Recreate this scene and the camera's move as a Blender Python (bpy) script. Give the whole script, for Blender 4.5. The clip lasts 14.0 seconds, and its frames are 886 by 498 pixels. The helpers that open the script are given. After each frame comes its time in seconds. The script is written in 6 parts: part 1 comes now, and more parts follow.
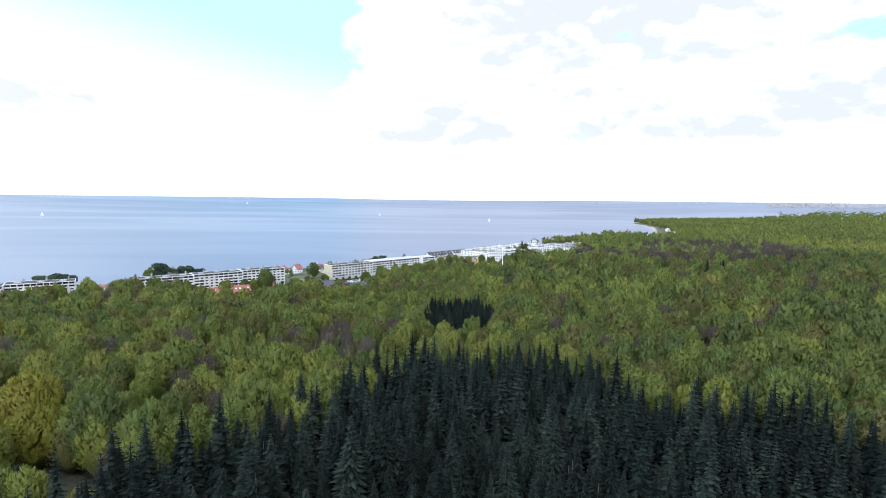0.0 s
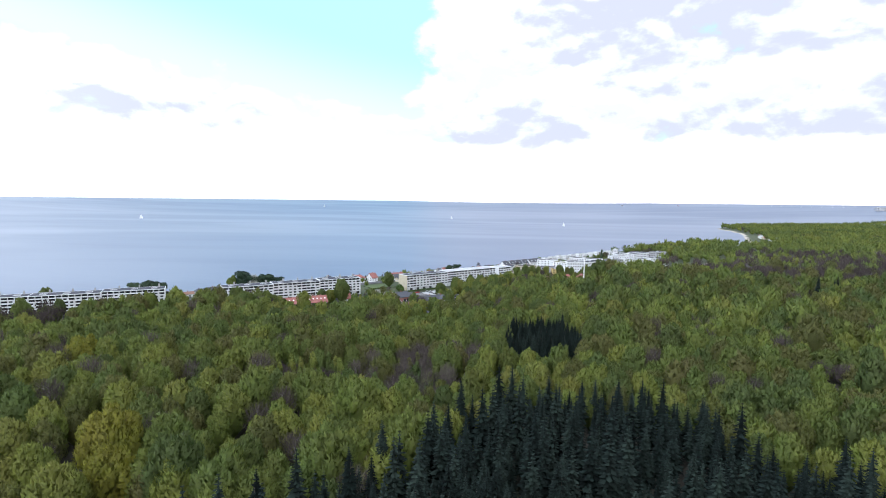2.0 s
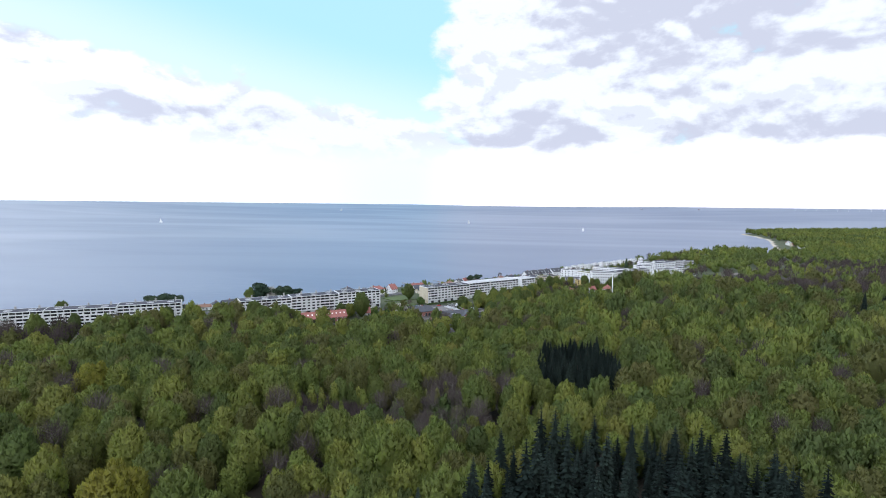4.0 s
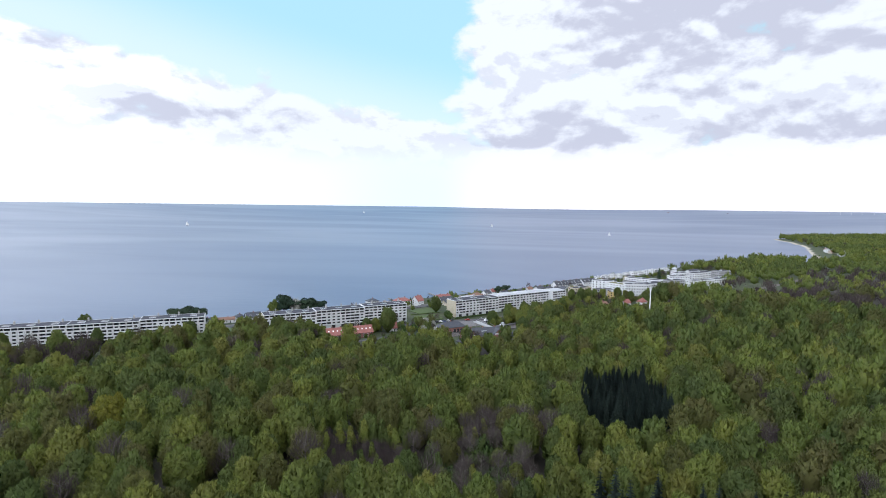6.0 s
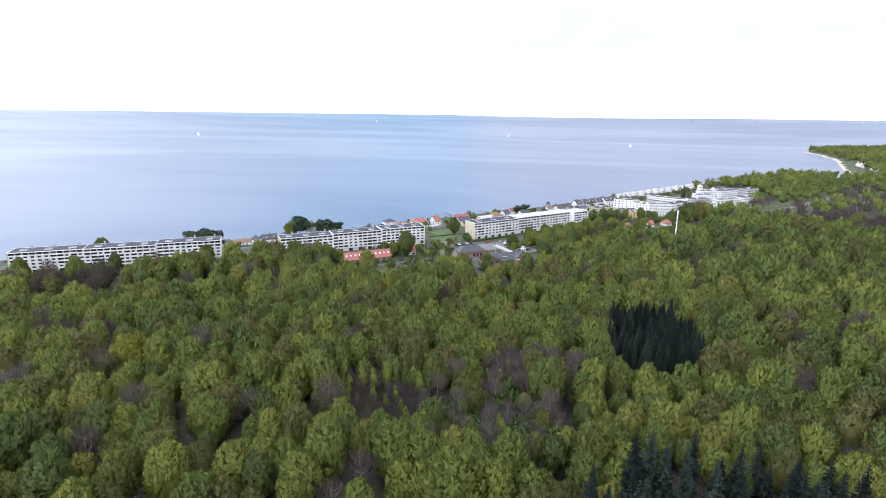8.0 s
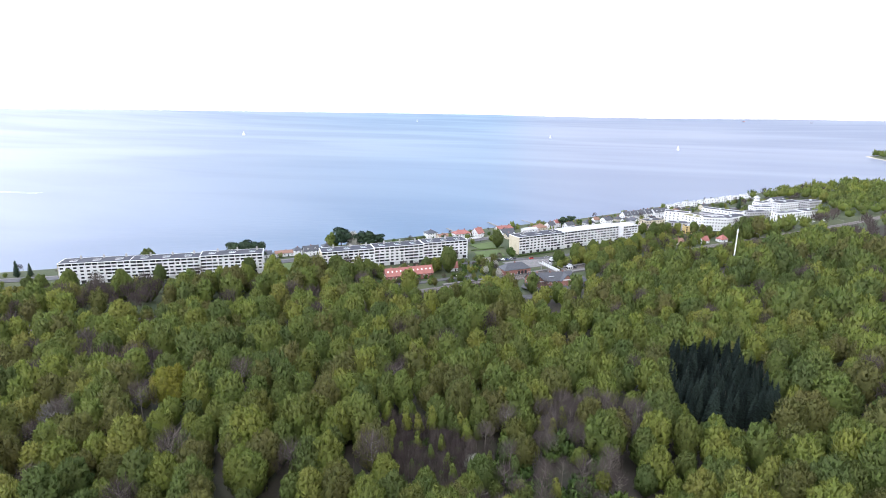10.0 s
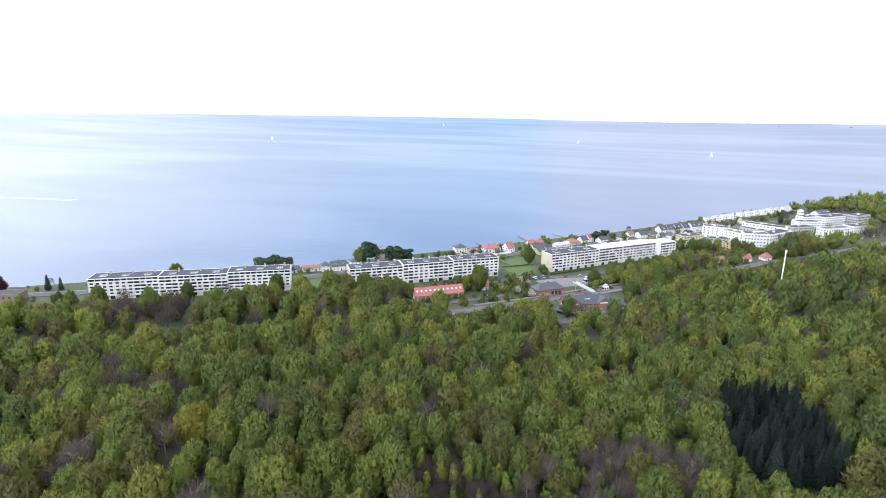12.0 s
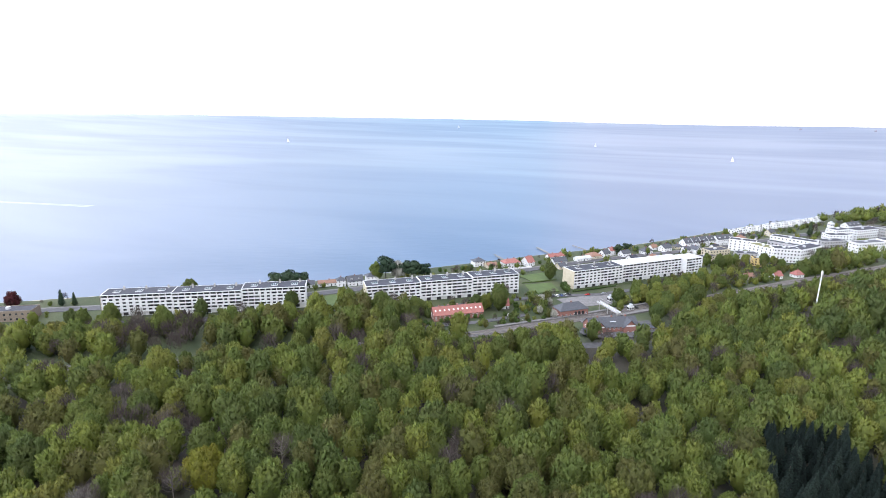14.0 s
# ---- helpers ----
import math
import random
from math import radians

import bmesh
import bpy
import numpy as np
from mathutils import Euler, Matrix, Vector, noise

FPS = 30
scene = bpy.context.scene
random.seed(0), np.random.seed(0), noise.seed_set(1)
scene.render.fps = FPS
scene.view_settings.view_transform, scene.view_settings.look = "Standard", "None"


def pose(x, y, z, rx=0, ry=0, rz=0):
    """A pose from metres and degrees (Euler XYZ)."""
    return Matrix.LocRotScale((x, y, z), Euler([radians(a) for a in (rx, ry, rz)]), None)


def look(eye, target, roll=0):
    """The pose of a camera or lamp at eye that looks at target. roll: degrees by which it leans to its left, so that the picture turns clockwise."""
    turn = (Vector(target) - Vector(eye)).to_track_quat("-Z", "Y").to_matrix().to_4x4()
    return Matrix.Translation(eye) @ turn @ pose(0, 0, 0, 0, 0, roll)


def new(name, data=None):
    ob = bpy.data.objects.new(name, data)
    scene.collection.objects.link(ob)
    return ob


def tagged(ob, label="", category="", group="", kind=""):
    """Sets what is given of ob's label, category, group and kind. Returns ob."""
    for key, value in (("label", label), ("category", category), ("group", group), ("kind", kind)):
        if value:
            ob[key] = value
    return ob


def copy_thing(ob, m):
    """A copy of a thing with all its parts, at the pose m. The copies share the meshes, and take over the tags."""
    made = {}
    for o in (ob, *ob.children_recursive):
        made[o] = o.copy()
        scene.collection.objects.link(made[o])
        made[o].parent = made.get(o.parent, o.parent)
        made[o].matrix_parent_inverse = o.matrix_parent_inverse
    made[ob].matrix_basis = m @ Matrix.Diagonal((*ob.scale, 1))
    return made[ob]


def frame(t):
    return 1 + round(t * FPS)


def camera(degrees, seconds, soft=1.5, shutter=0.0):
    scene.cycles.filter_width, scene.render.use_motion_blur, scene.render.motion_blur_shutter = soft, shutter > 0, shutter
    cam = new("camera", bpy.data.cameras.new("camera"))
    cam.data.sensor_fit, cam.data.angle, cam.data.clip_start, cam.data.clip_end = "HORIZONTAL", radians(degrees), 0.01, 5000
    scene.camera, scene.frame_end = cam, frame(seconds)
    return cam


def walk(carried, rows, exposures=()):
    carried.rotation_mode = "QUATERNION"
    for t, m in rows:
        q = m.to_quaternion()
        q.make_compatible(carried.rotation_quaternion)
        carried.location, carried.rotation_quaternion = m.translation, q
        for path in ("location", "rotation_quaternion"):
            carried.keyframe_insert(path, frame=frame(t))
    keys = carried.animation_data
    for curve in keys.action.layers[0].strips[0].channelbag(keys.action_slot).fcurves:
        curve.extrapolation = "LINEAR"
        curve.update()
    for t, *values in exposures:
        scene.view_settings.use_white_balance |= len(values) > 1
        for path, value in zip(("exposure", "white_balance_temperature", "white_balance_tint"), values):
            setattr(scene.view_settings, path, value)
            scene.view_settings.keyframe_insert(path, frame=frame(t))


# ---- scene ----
cam = camera(78.4, 14.0, soft=0.6)
ROWS = [
    (0.0, (0.61, 1.33, 89.09), (-0.0130, 1.9910, -0.1800), 0.6),
    (0.5, (-0.83, 5.79, 91.37), (-0.1930, 1.9820, -0.1840), 0.6),
    (1.0, (-2.65, 10.14, 93.32), (-0.2370, 1.9770, -0.1822), 0.6),
    (1.5, (-4.64, 14.50, 95.06), (-0.2590, 1.9740, -0.1790), 0.6),
    (2.0, (-6.77, 18.92, 96.83), (-0.2710, 1.9730, -0.1760), 0.6),
    (2.5, (-8.97, 23.12, 98.35), (-0.2820, 1.9730, -0.1725), 0.6),
    (3.0, (-10.94, 27.44, 100.18), (-0.2900, 1.9720, -0.1700), 0.5),
    (5.5, (-24.13, 49.87, 110.43), (-0.3960, 1.9530, -0.1620), 0.8),
    (6.0, (-26.39, 54.37, 112.72), (-0.4060, 1.9520, -0.1620), 0.7),
    (6.5, (-28.27, 58.50, 114.97), (-0.4150, 1.9450, -0.2100), 0.7),
    (7.0, (-30.03, 62.27, 117.36), (-0.4190, 1.9280, -0.3300), 0.7),
    (7.5, (-32.27, 65.69, 119.64), (-0.4150, 1.9050, -0.4460), 0.7),
    (8.0, (-34.39, 69.35, 121.84), (-0.4400, 1.8890, -0.4900), 0.7),
    (10.5, (-46.09, 87.80, 134.99), (-0.5970, 1.8430, -0.4940), 0.8),
    (11.0, (-48.53, 91.05, 136.90), (-0.6200, 1.8380, -0.4900), 0.8),
    (11.5, (-51.03, 94.33, 139.09), (-0.6430, 1.8300, -0.4880), 0.8),
    (12.0, (-53.57, 97.66, 141.40), (-0.6570, 1.8250, -0.4890), 0.8),
    (12.5, (-55.86, 101.06, 143.56), (-0.6690, 1.8210, -0.4870), 0.8),
    (13.0, (-58.30, 104.44, 145.77), (-0.6750, 1.8180, -0.4870), 0.8),
    (13.5, (-60.91, 107.69, 148.18), (-0.6940, 1.8120, -0.4870), 0.9),
    (14.0, (-63.28, 110.94, 150.57), (-0.7040, 1.8080, -0.4870), 0.9),
]
EXPOSURES = [(0.0, -0.02, 5880, 9), (3.0, -0.33, 5880, 9), (6.0, -0.52, 5920, 10), (6.5, -0.52, 5920, 10), (7.0, -0.34, 5950, 11), (7.5, -0.13, 6000, 12), (8.0, 0.08, 6050, 13), (11.0, 0.26, 6090, 13), (14.0, 0.20, 6090, 13)]


def flight(rows):
    keyed = []
    for t, eye, way, roll in rows:
        keyed.append((t, look(eye, Vector(eye) + Vector(way), roll)))
    return keyed


walk(cam, flight(ROWS), EXPOSURES)

# ---------------------------------------------------------------- sky and sun
SUN_EL, SUN_AZ = radians(48), radians(150)
world = bpy.data.worlds.new("spring_sky")
scene.world = world
world.use_nodes = True


class Nodes:
    """Short hand for building a node tree."""

    def __init__(self, tree):
        self.t = tree
        self.t.nodes.clear()

    def add(self, kind):
        return self.t.nodes.new(kind)

    def put(self, socket, value):
        if isinstance(value, bpy.types.NodeSocket):
            self.t.links.new(value, socket)
        elif value is not None:
            socket.default_value = value

    def math(self, op, a, b=None, c=None, clamp=False):
        n = self.add("ShaderNodeMath")
        n.operation, n.use_clamp = op, clamp
        self.put(n.inputs[0], a)
        if b is not None:
            self.put(n.inputs[1], b)
        if c is not None:
            self.put(n.inputs[2], c)
        return n.outputs[0]

    def span(self, v, a, b, c=0.0, d=1.0, smooth=True):
        n = self.add("ShaderNodeMapRange")
        n.interpolation_type = "SMOOTHSTEP" if smooth else "LINEAR"
        for i, x in enumerate((v, a, b, c, d)):
            self.put(n.inputs[i], x)
        return n.outputs[0]

    def mix(self, f, a, b, blend="MIX"):
        n = self.add("ShaderNodeMix")
        n.data_type, n.blend_type = "RGBA", blend
        self.put(n.inputs[0], f)
        self.put(n.inputs[6], a)
        self.put(n.inputs[7], b)
        return n.outputs[2]

    def noise(self, vector, scale, detail=4.0, rough=0.55, distort=0.0):
        n = self.add("ShaderNodeTexNoise")
        self.put(n.inputs["Vector"], vector)
        n.inputs["Scale"].default_value, n.inputs["Detail"].default_value = scale, detail
        n.inputs["Roughness"].default_value, n.inputs["Distortion"].default_value = rough, distort
        return n.outputs[0]

    def ramp(self, f, stops):
        n = self.add("ShaderNodeValToRGB")
        e = n.color_ramp.elements
        while len(e) < len(stops):
            e.new(0.5)
        for k, (p, c) in enumerate(stops):
            e[k].position, e[k].color = p, (*c, 1)
        self.put(n.inputs[0], f)
        return n.outputs[0]

    def vec(self, x, y, z):
        n = self.add("ShaderNodeCombineXYZ")
        for i, v in enumerate((x, y, z)):
            self.put(n.inputs[i], v)
        return n.outputs[0]


w = Nodes(world.node_tree)
dirs = w.add("ShaderNodeSeparateXYZ")
w.put(dirs.inputs[0], w.add("ShaderNodeTexCoord").outputs["Generated"])
az = w.math("ARCTAN2", dirs.outputs[0], dirs.outputs[1])
el = w.math("ARCSINE", dirs.outputs[2])
# cumulus: broad masses with ragged edges, flattened towards the horizon, open over one band of blue
high = w.math("MAXIMUM", el, 0.0)
place = w.vec(az, w.math("MULTIPLY", high, 1.75), 0.37)
puff = w.noise(place, 6.8, 9.0, 0.55, 0.15)
rim = w.math("MULTIPLY_ADD", w.math("ADD", az, radians(13.0)), -0.2, radians(8.6))
below = w.math("MULTIPLY", w.math("SUBTRACT", rim, el), 2.6)
east = w.math("ADD", az, radians(10.5))
west = w.math("SUBTRACT", w.math("SUBTRACT", radians(-29.0), az), w.span(el, radians(15), radians(24), radians(45), 0.0))
off = w.math("MAXIMUM", w.math("MAXIMUM", below, east), west)
cover = w.span(off, -0.10, 0.10, -0.36, 0.20, False)
slit = w.math("MULTIPLY", w.span(w.math("ABSOLUTE", w.math("SUBTRACT", az, radians(37.5))), 0.0, 0.10, 0.30, 0.0), w.span(w.math("ABSOLUTE", w.math("SUBTRACT", el, radians(14.3))), 0.0, 0.05, 1.0, 0.0))
cover = w.math("SUBTRACT", cover, slit)
density = w.math("ADD", puff, cover)
cloud = w.span(density, 0.44, 0.56)
low = w.span(el, 0.03, 0.13, 1.0, 0.0)
cloud = w.math("MAXIMUM", cloud, low)
# grey undersides: azimuth, elevation, half width, half height in degrees
SHADES = [(21, 16.8, 19, 4.4), (30, 19, 10, 3.0), (13, 11.6, 8, 1.5), (-0.5, 7.0, 6.5, 1.4), (33, 8.2, 7, 1.4), (22, 6.4, 8, 0.9), (-33, 7.6, 8, 1.0), (-50, 17.5, 7, 3.0), (-48, 11.5, 6, 1.4), (8, 14.0, 5, 0.8)]
above = w.noise(w.vec(az, w.math("MULTIPLY", w.math("ADD", high, 0.02), 1.75), 0.37), 6.8, 9.0, 0.55, 0.15)
relief = w.math("SUBTRACT", above, puff)
rag = w.math("MULTIPLY_ADD", relief, -11.0, w.math("MULTIPLY", w.math("SUBTRACT", puff, 0.5), 2.4))
under = w.math("MULTIPLY", w.span(relief, 0.0, 0.07, 0.0, 0.34), w.span(el, 0.06, 0.13))
for a0, e0, aw, eh in SHADES:
    ax = w.math("MULTIPLY", w.math("SUBTRACT", az, radians(a0)), 1 / radians(aw))
    rise = w.math("SUBTRACT", el, radians(e0))
    ey = w.math("MAXIMUM", w.math("MULTIPLY", rise, 0.42 / radians(eh)), w.math("MULTIPLY", rise, -1.25 / radians(eh)))
    far = w.math("ADD", w.math("MULTIPLY", ax, ax), w.math("MULTIPLY", ey, ey))
    under = w.math("MAXIMUM", under, w.span(w.math("ADD", far, rag), -0.3, 1.7, 0.72, 0.0))
sky = w.add("ShaderNodeTexSky")
sky.sky_type, sky.sun_disc = "NISHITA", False
sky.sun_elevation, sky.sun_rotation, sky.altitude = SUN_EL, SUN_AZ, 100.0
blue = w.mix(1.0, sky.outputs[0], (0.15, 0.19, 0.15, 1), "MULTIPLY")
blue = w.mix(0.72, blue, (0.74, 1.32, 1.5, 1))
blue = w.mix(0.30, blue, (1.05, 1.36, 1.45, 1))
blue = w.mix(w.span(el, radians(20), radians(33)), blue, (0.15, 0.62, 1.70, 1))
blue = w.mix(w.span(below, -0.30, 0.06, 0.0, 0.65), blue, (1.36, 1.44, 1.5, 1))
open_side = w.math("MULTIPLY", w.span(az, radians(-30), radians(-15)), w.span(az, radians(-13), radians(-6), 1.0, 0.0))
haze = w.mix(open_side, w.mix(w.span(az, -0.25, 0.0), (1.60, 1.66, 1.66, 1), (1.70, 1.60, 1.68, 1)), (1.38, 1.50, 1.78, 1))
bright = w.mix(low, (1.42, 1.43, 1.47, 1), haze)
bright = w.mix(1.0, bright, w.vec(*[w.span(az, -1.05, -0.50, 1.4, 1.0)] * 3), "MULTIPLY")
bright = w.mix(1.0, bright, w.vec(*[w.math("ADD", 1.0, w.math("MULTIPLY", w.span(az, -1.0, -0.38, 1.2, 0.0), w.span(el, 0.26, 0.42)))] * 3), "MULTIPLY")
white = w.mix(under, bright, (0.76, 0.75, 0.89, 1))
colour = w.mix(cloud, blue, white)
colour = w.mix(w.span(dirs.outputs[2], -0.06, 0.0, 1.0, 0.0), colour, (0.30, 0.36, 0.42, 1))
ground_glow = w.add("ShaderNodeBackground")
w.put(ground_glow.inputs[0], colour)
ground_glow.inputs[1].default_value = 1.0
w.put(w.add("ShaderNodeOutputWorld").inputs[0], ground_glow.outputs[0])

sun = new("sun", bpy.data.lights.new("sun", "SUN"))
sun.data.energy, sun.data.angle, sun.data.color = 1.35, radians(10), (1.0, 0.965, 0.90)
sun_way = Vector((math.sin(SUN_AZ) * math.cos(SUN_EL), math.cos(SUN_AZ) * math.cos(SUN_EL), math.sin(SUN_EL)))
sun.matrix_world = look(sun_way * 500, (0, 0, 0))


# ---------------------------------------------------------------- materials
def material(name):
    m = bpy.data.materials.new(name)
    m.use_nodes = True
    n = Nodes(m.node_tree)
    out = n.add("ShaderNodeOutputMaterial")
    return m, n, out


def surface(name, dark, light, scale=1.0, rough=0.8, metal=0.0, bump=0.15, stain=0.25, fine=9.0, per_piece=0.0, spec=0.4):
    """A plain surface with grain, larger stains and a little relief; scale is the size of the stains in metres."""
    m, n, out = material(name)
    geo = n.add("ShaderNodeNewGeometry")
    p = geo.outputs["Position"]
    big = n.noise(p, 1.0 / scale, 5.0, 0.6)
    small = n.noise(p, fine / scale, 3.0, 0.6)
    f = n.math("ADD", n.math("MULTIPLY", big, 0.65), n.math("MULTIPLY", small, 0.35))
    f = n.span(f, 0.32, 0.68)
    if per_piece:
        rnd = n.add("ShaderNodeObjectInfo").outputs["Random"]
        f = n.math("ADD", n.math("MULTIPLY", f, 1 - per_piece), n.math("MULTIPLY", rnd, per_piece))
    col = n.mix(f, (*dark, 1), (*light, 1))
    streak = n.span(n.noise(p, 0.35 / scale, 2.0), 0.45, 0.75, 0.0, stain)
    col = n.mix(streak, col, tuple(c * 0.6 for c in dark) + (1,))
    b = n.add("ShaderNodeBsdfPrincipled")
    n.put(b.inputs["Base Color"], col)
    n.put(b.inputs["Roughness"], n.span(small, 0.2, 0.8, rough - 0.08, min(1.0, rough + 0.08)))
    b.inputs["Metallic"].default_value = metal
    b.inputs["Specular IOR Level"].default_value = spec
    if bump:
        bp = n.add("ShaderNodeBump")
        bp.inputs["Strength"].default_value, bp.inputs["Distance"].default_value = bump, 0.05 * scale
        n.put(bp.inputs["Height"], small)
        n.put(b.inputs["Normal"], bp.outputs[0])
    n.put(out.inputs[0], b.outputs[0])
    return m


def foliage(name, stops, per_object, through_light=0.46, rough=0.6, lace=4.2, spec=0.12, spread=0.13):
    """Leaves: hue from tree to tree, a little from leaf to leaf, part of the light passing through."""
    m, n, out = material(name)
    if per_object:
        tint = n.add("ShaderNodeObjectInfo").outputs["Random"]
    else:
        attr = n.add("ShaderNodeAttribute")
        attr.attribute_name = "tint"
        tint = attr.outputs["Fac"]
    geo = n.add("ShaderNodeNewGeometry")
    leaf = geo.outputs["Random Per Island"]
    col = n.ramp(tint, stops)
    patch = n.noise(geo.outputs["Position"], 0.09, 3.0)
    hue = n.add("ShaderNodeHueSaturation")
    n.put(hue.inputs["Hue"], n.span(patch, 0.3, 0.7, 0.487, 0.513))
    n.put(hue.inputs["Saturation"], n.span(leaf, 0.0, 1.0, 0.94, 1.06, False))
    grain = n.span(n.noise(geo.outputs["Position"], 2.6, 3.0, 0.7), 0.3, 0.7, 0.90, 1.10, False)
    n.put(hue.inputs["Value"], n.math("MULTIPLY", grain, n.span(leaf, 0.0, 1.0, 1 - spread, 1 + spread, False)))
    n.put(hue.inputs["Color"], col)
    b = n.add("ShaderNodeBsdfPrincipled")
    n.put(b.inputs["Base Color"], hue.outputs[0])
    b.inputs["Roughness"].default_value = rough
    b.inputs["Specular IOR Level"].default_value = spec
    bp = n.add("ShaderNodeBump")
    bp.inputs["Strength"].default_value, bp.inputs["Distance"].default_value = 0.25, 0.2
    n.put(bp.inputs["Height"], grain)
    n.put(b.inputs["Normal"], bp.outputs[0])
    tr = n.add("ShaderNodeBsdfTranslucent")
    n.put(tr.inputs[0], hue.outputs[0])
    mx = n.add("ShaderNodeMixShader")
    mx.inputs[0].default_value = through_light
    n.put(mx.inputs[1], b.outputs[0])
    n.put(mx.inputs[2], tr.outputs[0])
    if lace:
        hole = n.add("ShaderNodeBsdfTransparent")
        cut = n.add("ShaderNodeMixShader")
        n.put(cut.inputs[0], n.math("GREATER_THAN", n.noise(geo.outputs["Position"], lace, 2.0, 0.6), 0.39))
        n.put(cut.inputs[1], hole.outputs[0])
        n.put(cut.inputs[2], mx.outputs[0])
        n.put(out.inputs[0], cut.outputs[0])
    else:
        n.put(out.inputs[0], mx.outputs[0])
    return m


BEECH = [(0.0, (0.092, 0.122, 0.041)), (0.25, (0.118, 0.150, 0.044)), (0.55, (0.146, 0.180, 0.047)), (0.8, (0.188, 0.216, 0.050)), (1.0, (0.194, 0.200, 0.054))]
MAPLE = [(0.0, (0.18, 0.185, 0.032)), (1.0, (0.21, 0.205, 0.038))]
BUDS = [(0.0, (0.112, 0.120, 0.040)), (0.5, (0.134, 0.132, 0.048)), (1.0, (0.126, 0.144, 0.038))]
TWIG = [(0.0, (0.056, 0.045, 0.044)), (0.5, (0.074, 0.060, 0.057)), (1.0, (0.096, 0.082, 0.072))]
SPRUCE = [(0.0, (0.0065, 0.0100, 0.0088)), (0.5, (0.0100, 0.0152, 0.0132)), (1.0, (0.0180, 0.0260, 0.0215))]
leaf_near, leaf_far = foliage("beech_leaf", BEECH, True), foliage("woodland_leaf", BEECH, False, lace=2.8)
leaf_maple = foliage("maple_leaf", MAPLE, True)
leaf_buds, leaf_buds_far = foliage("bud_leaf", BUDS, True), foliage("woodland_bud", BUDS, False, lace=2.8)
twig_near, twig_far = foliage("twig", TWIG, True, 0.0, 0.9, 0), foliage("woodland_twig", TWIG, False, 0.0, 0.9, 0)
twig_pale = foliage("pale_twig", [(0.0, (0.15, 0.14, 0.13)), (1.0, (0.21, 0.20, 0.185))], True, 0.0, 0.9, 0)
needle_near, needle_far = foliage("spruce_needle", SPRUCE, True, 0.03, 0.9, 0, 0.04, 0.6), foliage("woodland_needle", SPRUCE, False, 0.03, 0.9, 0, 0.04, 0.6)
leaf_pine = foliage("pine_needle", [(0.0, (0.028, 0.05, 0.03)), (1.0, (0.045, 0.068, 0.035))], True, 0.1)
leaf_copper = foliage("copper_leaf", [(0.0, (0.06, 0.018, 0.022)), (1.0, (0.075, 0.022, 0.025))], True, 0.2)
leaf_blossom = foliage("blossom", [(0.0, (0.32, 0.33, 0.28)), (1.0, (0.42, 0.41, 0.37))], True, 0.3)
leaf_hedge = foliage("hedge_leaf", [(0.0, (0.05, 0.085, 0.025)), (1.0, (0.085, 0.13, 0.03))], True, 0.2)
bark = surface("bark", (0.11, 0.095, 0.08), (0.22, 0.20, 0.17), 0.6, 0.9)
bark_pale = surface("bark_pale", (0.24, 0.23, 0.215), (0.38, 0.365, 0.34), 0.6, 0.9)
bark_dark = surface("bark_dark", (0.05, 0.04, 0.032), (0.10, 0.08, 0.062), 0.6, 0.9)
white_render = surface("white_render", (0.60, 0.61, 0.63), (0.73, 0.74, 0.75), 3.0, 0.75, bump=0.05, stain=0.12)
brown_brick = surface("brown_brick", (0.15, 0.12, 0.095), (0.24, 0.20, 0.16), 0.6, 0.85, fine=12.0)
cream_render = surface("cream_render", (0.42, 0.38, 0.29), (0.52, 0.47, 0.36), 3.0, 0.8, bump=0.05)
yellow_render = surface("yellow_render", (0.50, 0.38, 0.16), (0.60, 0.46, 0.21), 3.0, 0.8, bump=0.05)
grey_render = surface("grey_render", (0.30, 0.30, 0.31), (0.40, 0.40, 0.41), 3.0, 0.8, bump=0.05)
brick_red = surface("red_brick", (0.20, 0.095, 0.08), (0.30, 0.155, 0.13), 0.5, 0.85, fine=14.0)
roof_felt = surface("roof_felt", (0.022, 0.024, 0.034), (0.043, 0.046, 0.060), 2.5, 0.8, stain=0.3)
roof_slate = surface("roof_slate", (0.036, 0.040, 0.050), (0.075, 0.080, 0.095), 0.7, 0.6)
roof_tile = surface("roof_tile", (0.20, 0.072, 0.062), (0.31, 0.130, 0.112), 0.7, 0.75, stain=0.35)
roof_brown = surface("roof_brown", (0.16, 0.09, 0.065), (0.24, 0.14, 0.10), 0.8, 0.8)
roof_white = surface("roof_white", (0.30, 0.31, 0.33), (0.44, 0.45, 0.47), 4.0, 0.7, stain=0.3)
roof_sedum = surface("roof_sedum", (0.10, 0.11, 0.05), (0.19, 0.18, 0.08), 1.5, 0.95)
concrete = surface("concrete", (0.30, 0.30, 0.29), (0.42, 0.41, 0.40), 1.5, 0.9)
asphalt = surface("asphalt", (0.05, 0.05, 0.056), (0.09, 0.09, 0.098), 3.0, 0.9, stain=0.35)
paving = surface("paving", (0.10, 0.098, 0.10), (0.165, 0.16, 0.16), 2.0, 0.9)
ballast = surface("ballast", (0.075, 0.066, 0.06), (0.15, 0.135, 0.125), 0.4, 0.95, bump=0.4)
steel = surface("steel", (0.24, 0.23, 0.23), (0.36, 0.35, 0.35), 0.5, 0.45, 0.9)
zinc = surface("zinc", (0.50, 0.52, 0.54), (0.62, 0.64, 0.66), 0.8, 0.5, 0.4)
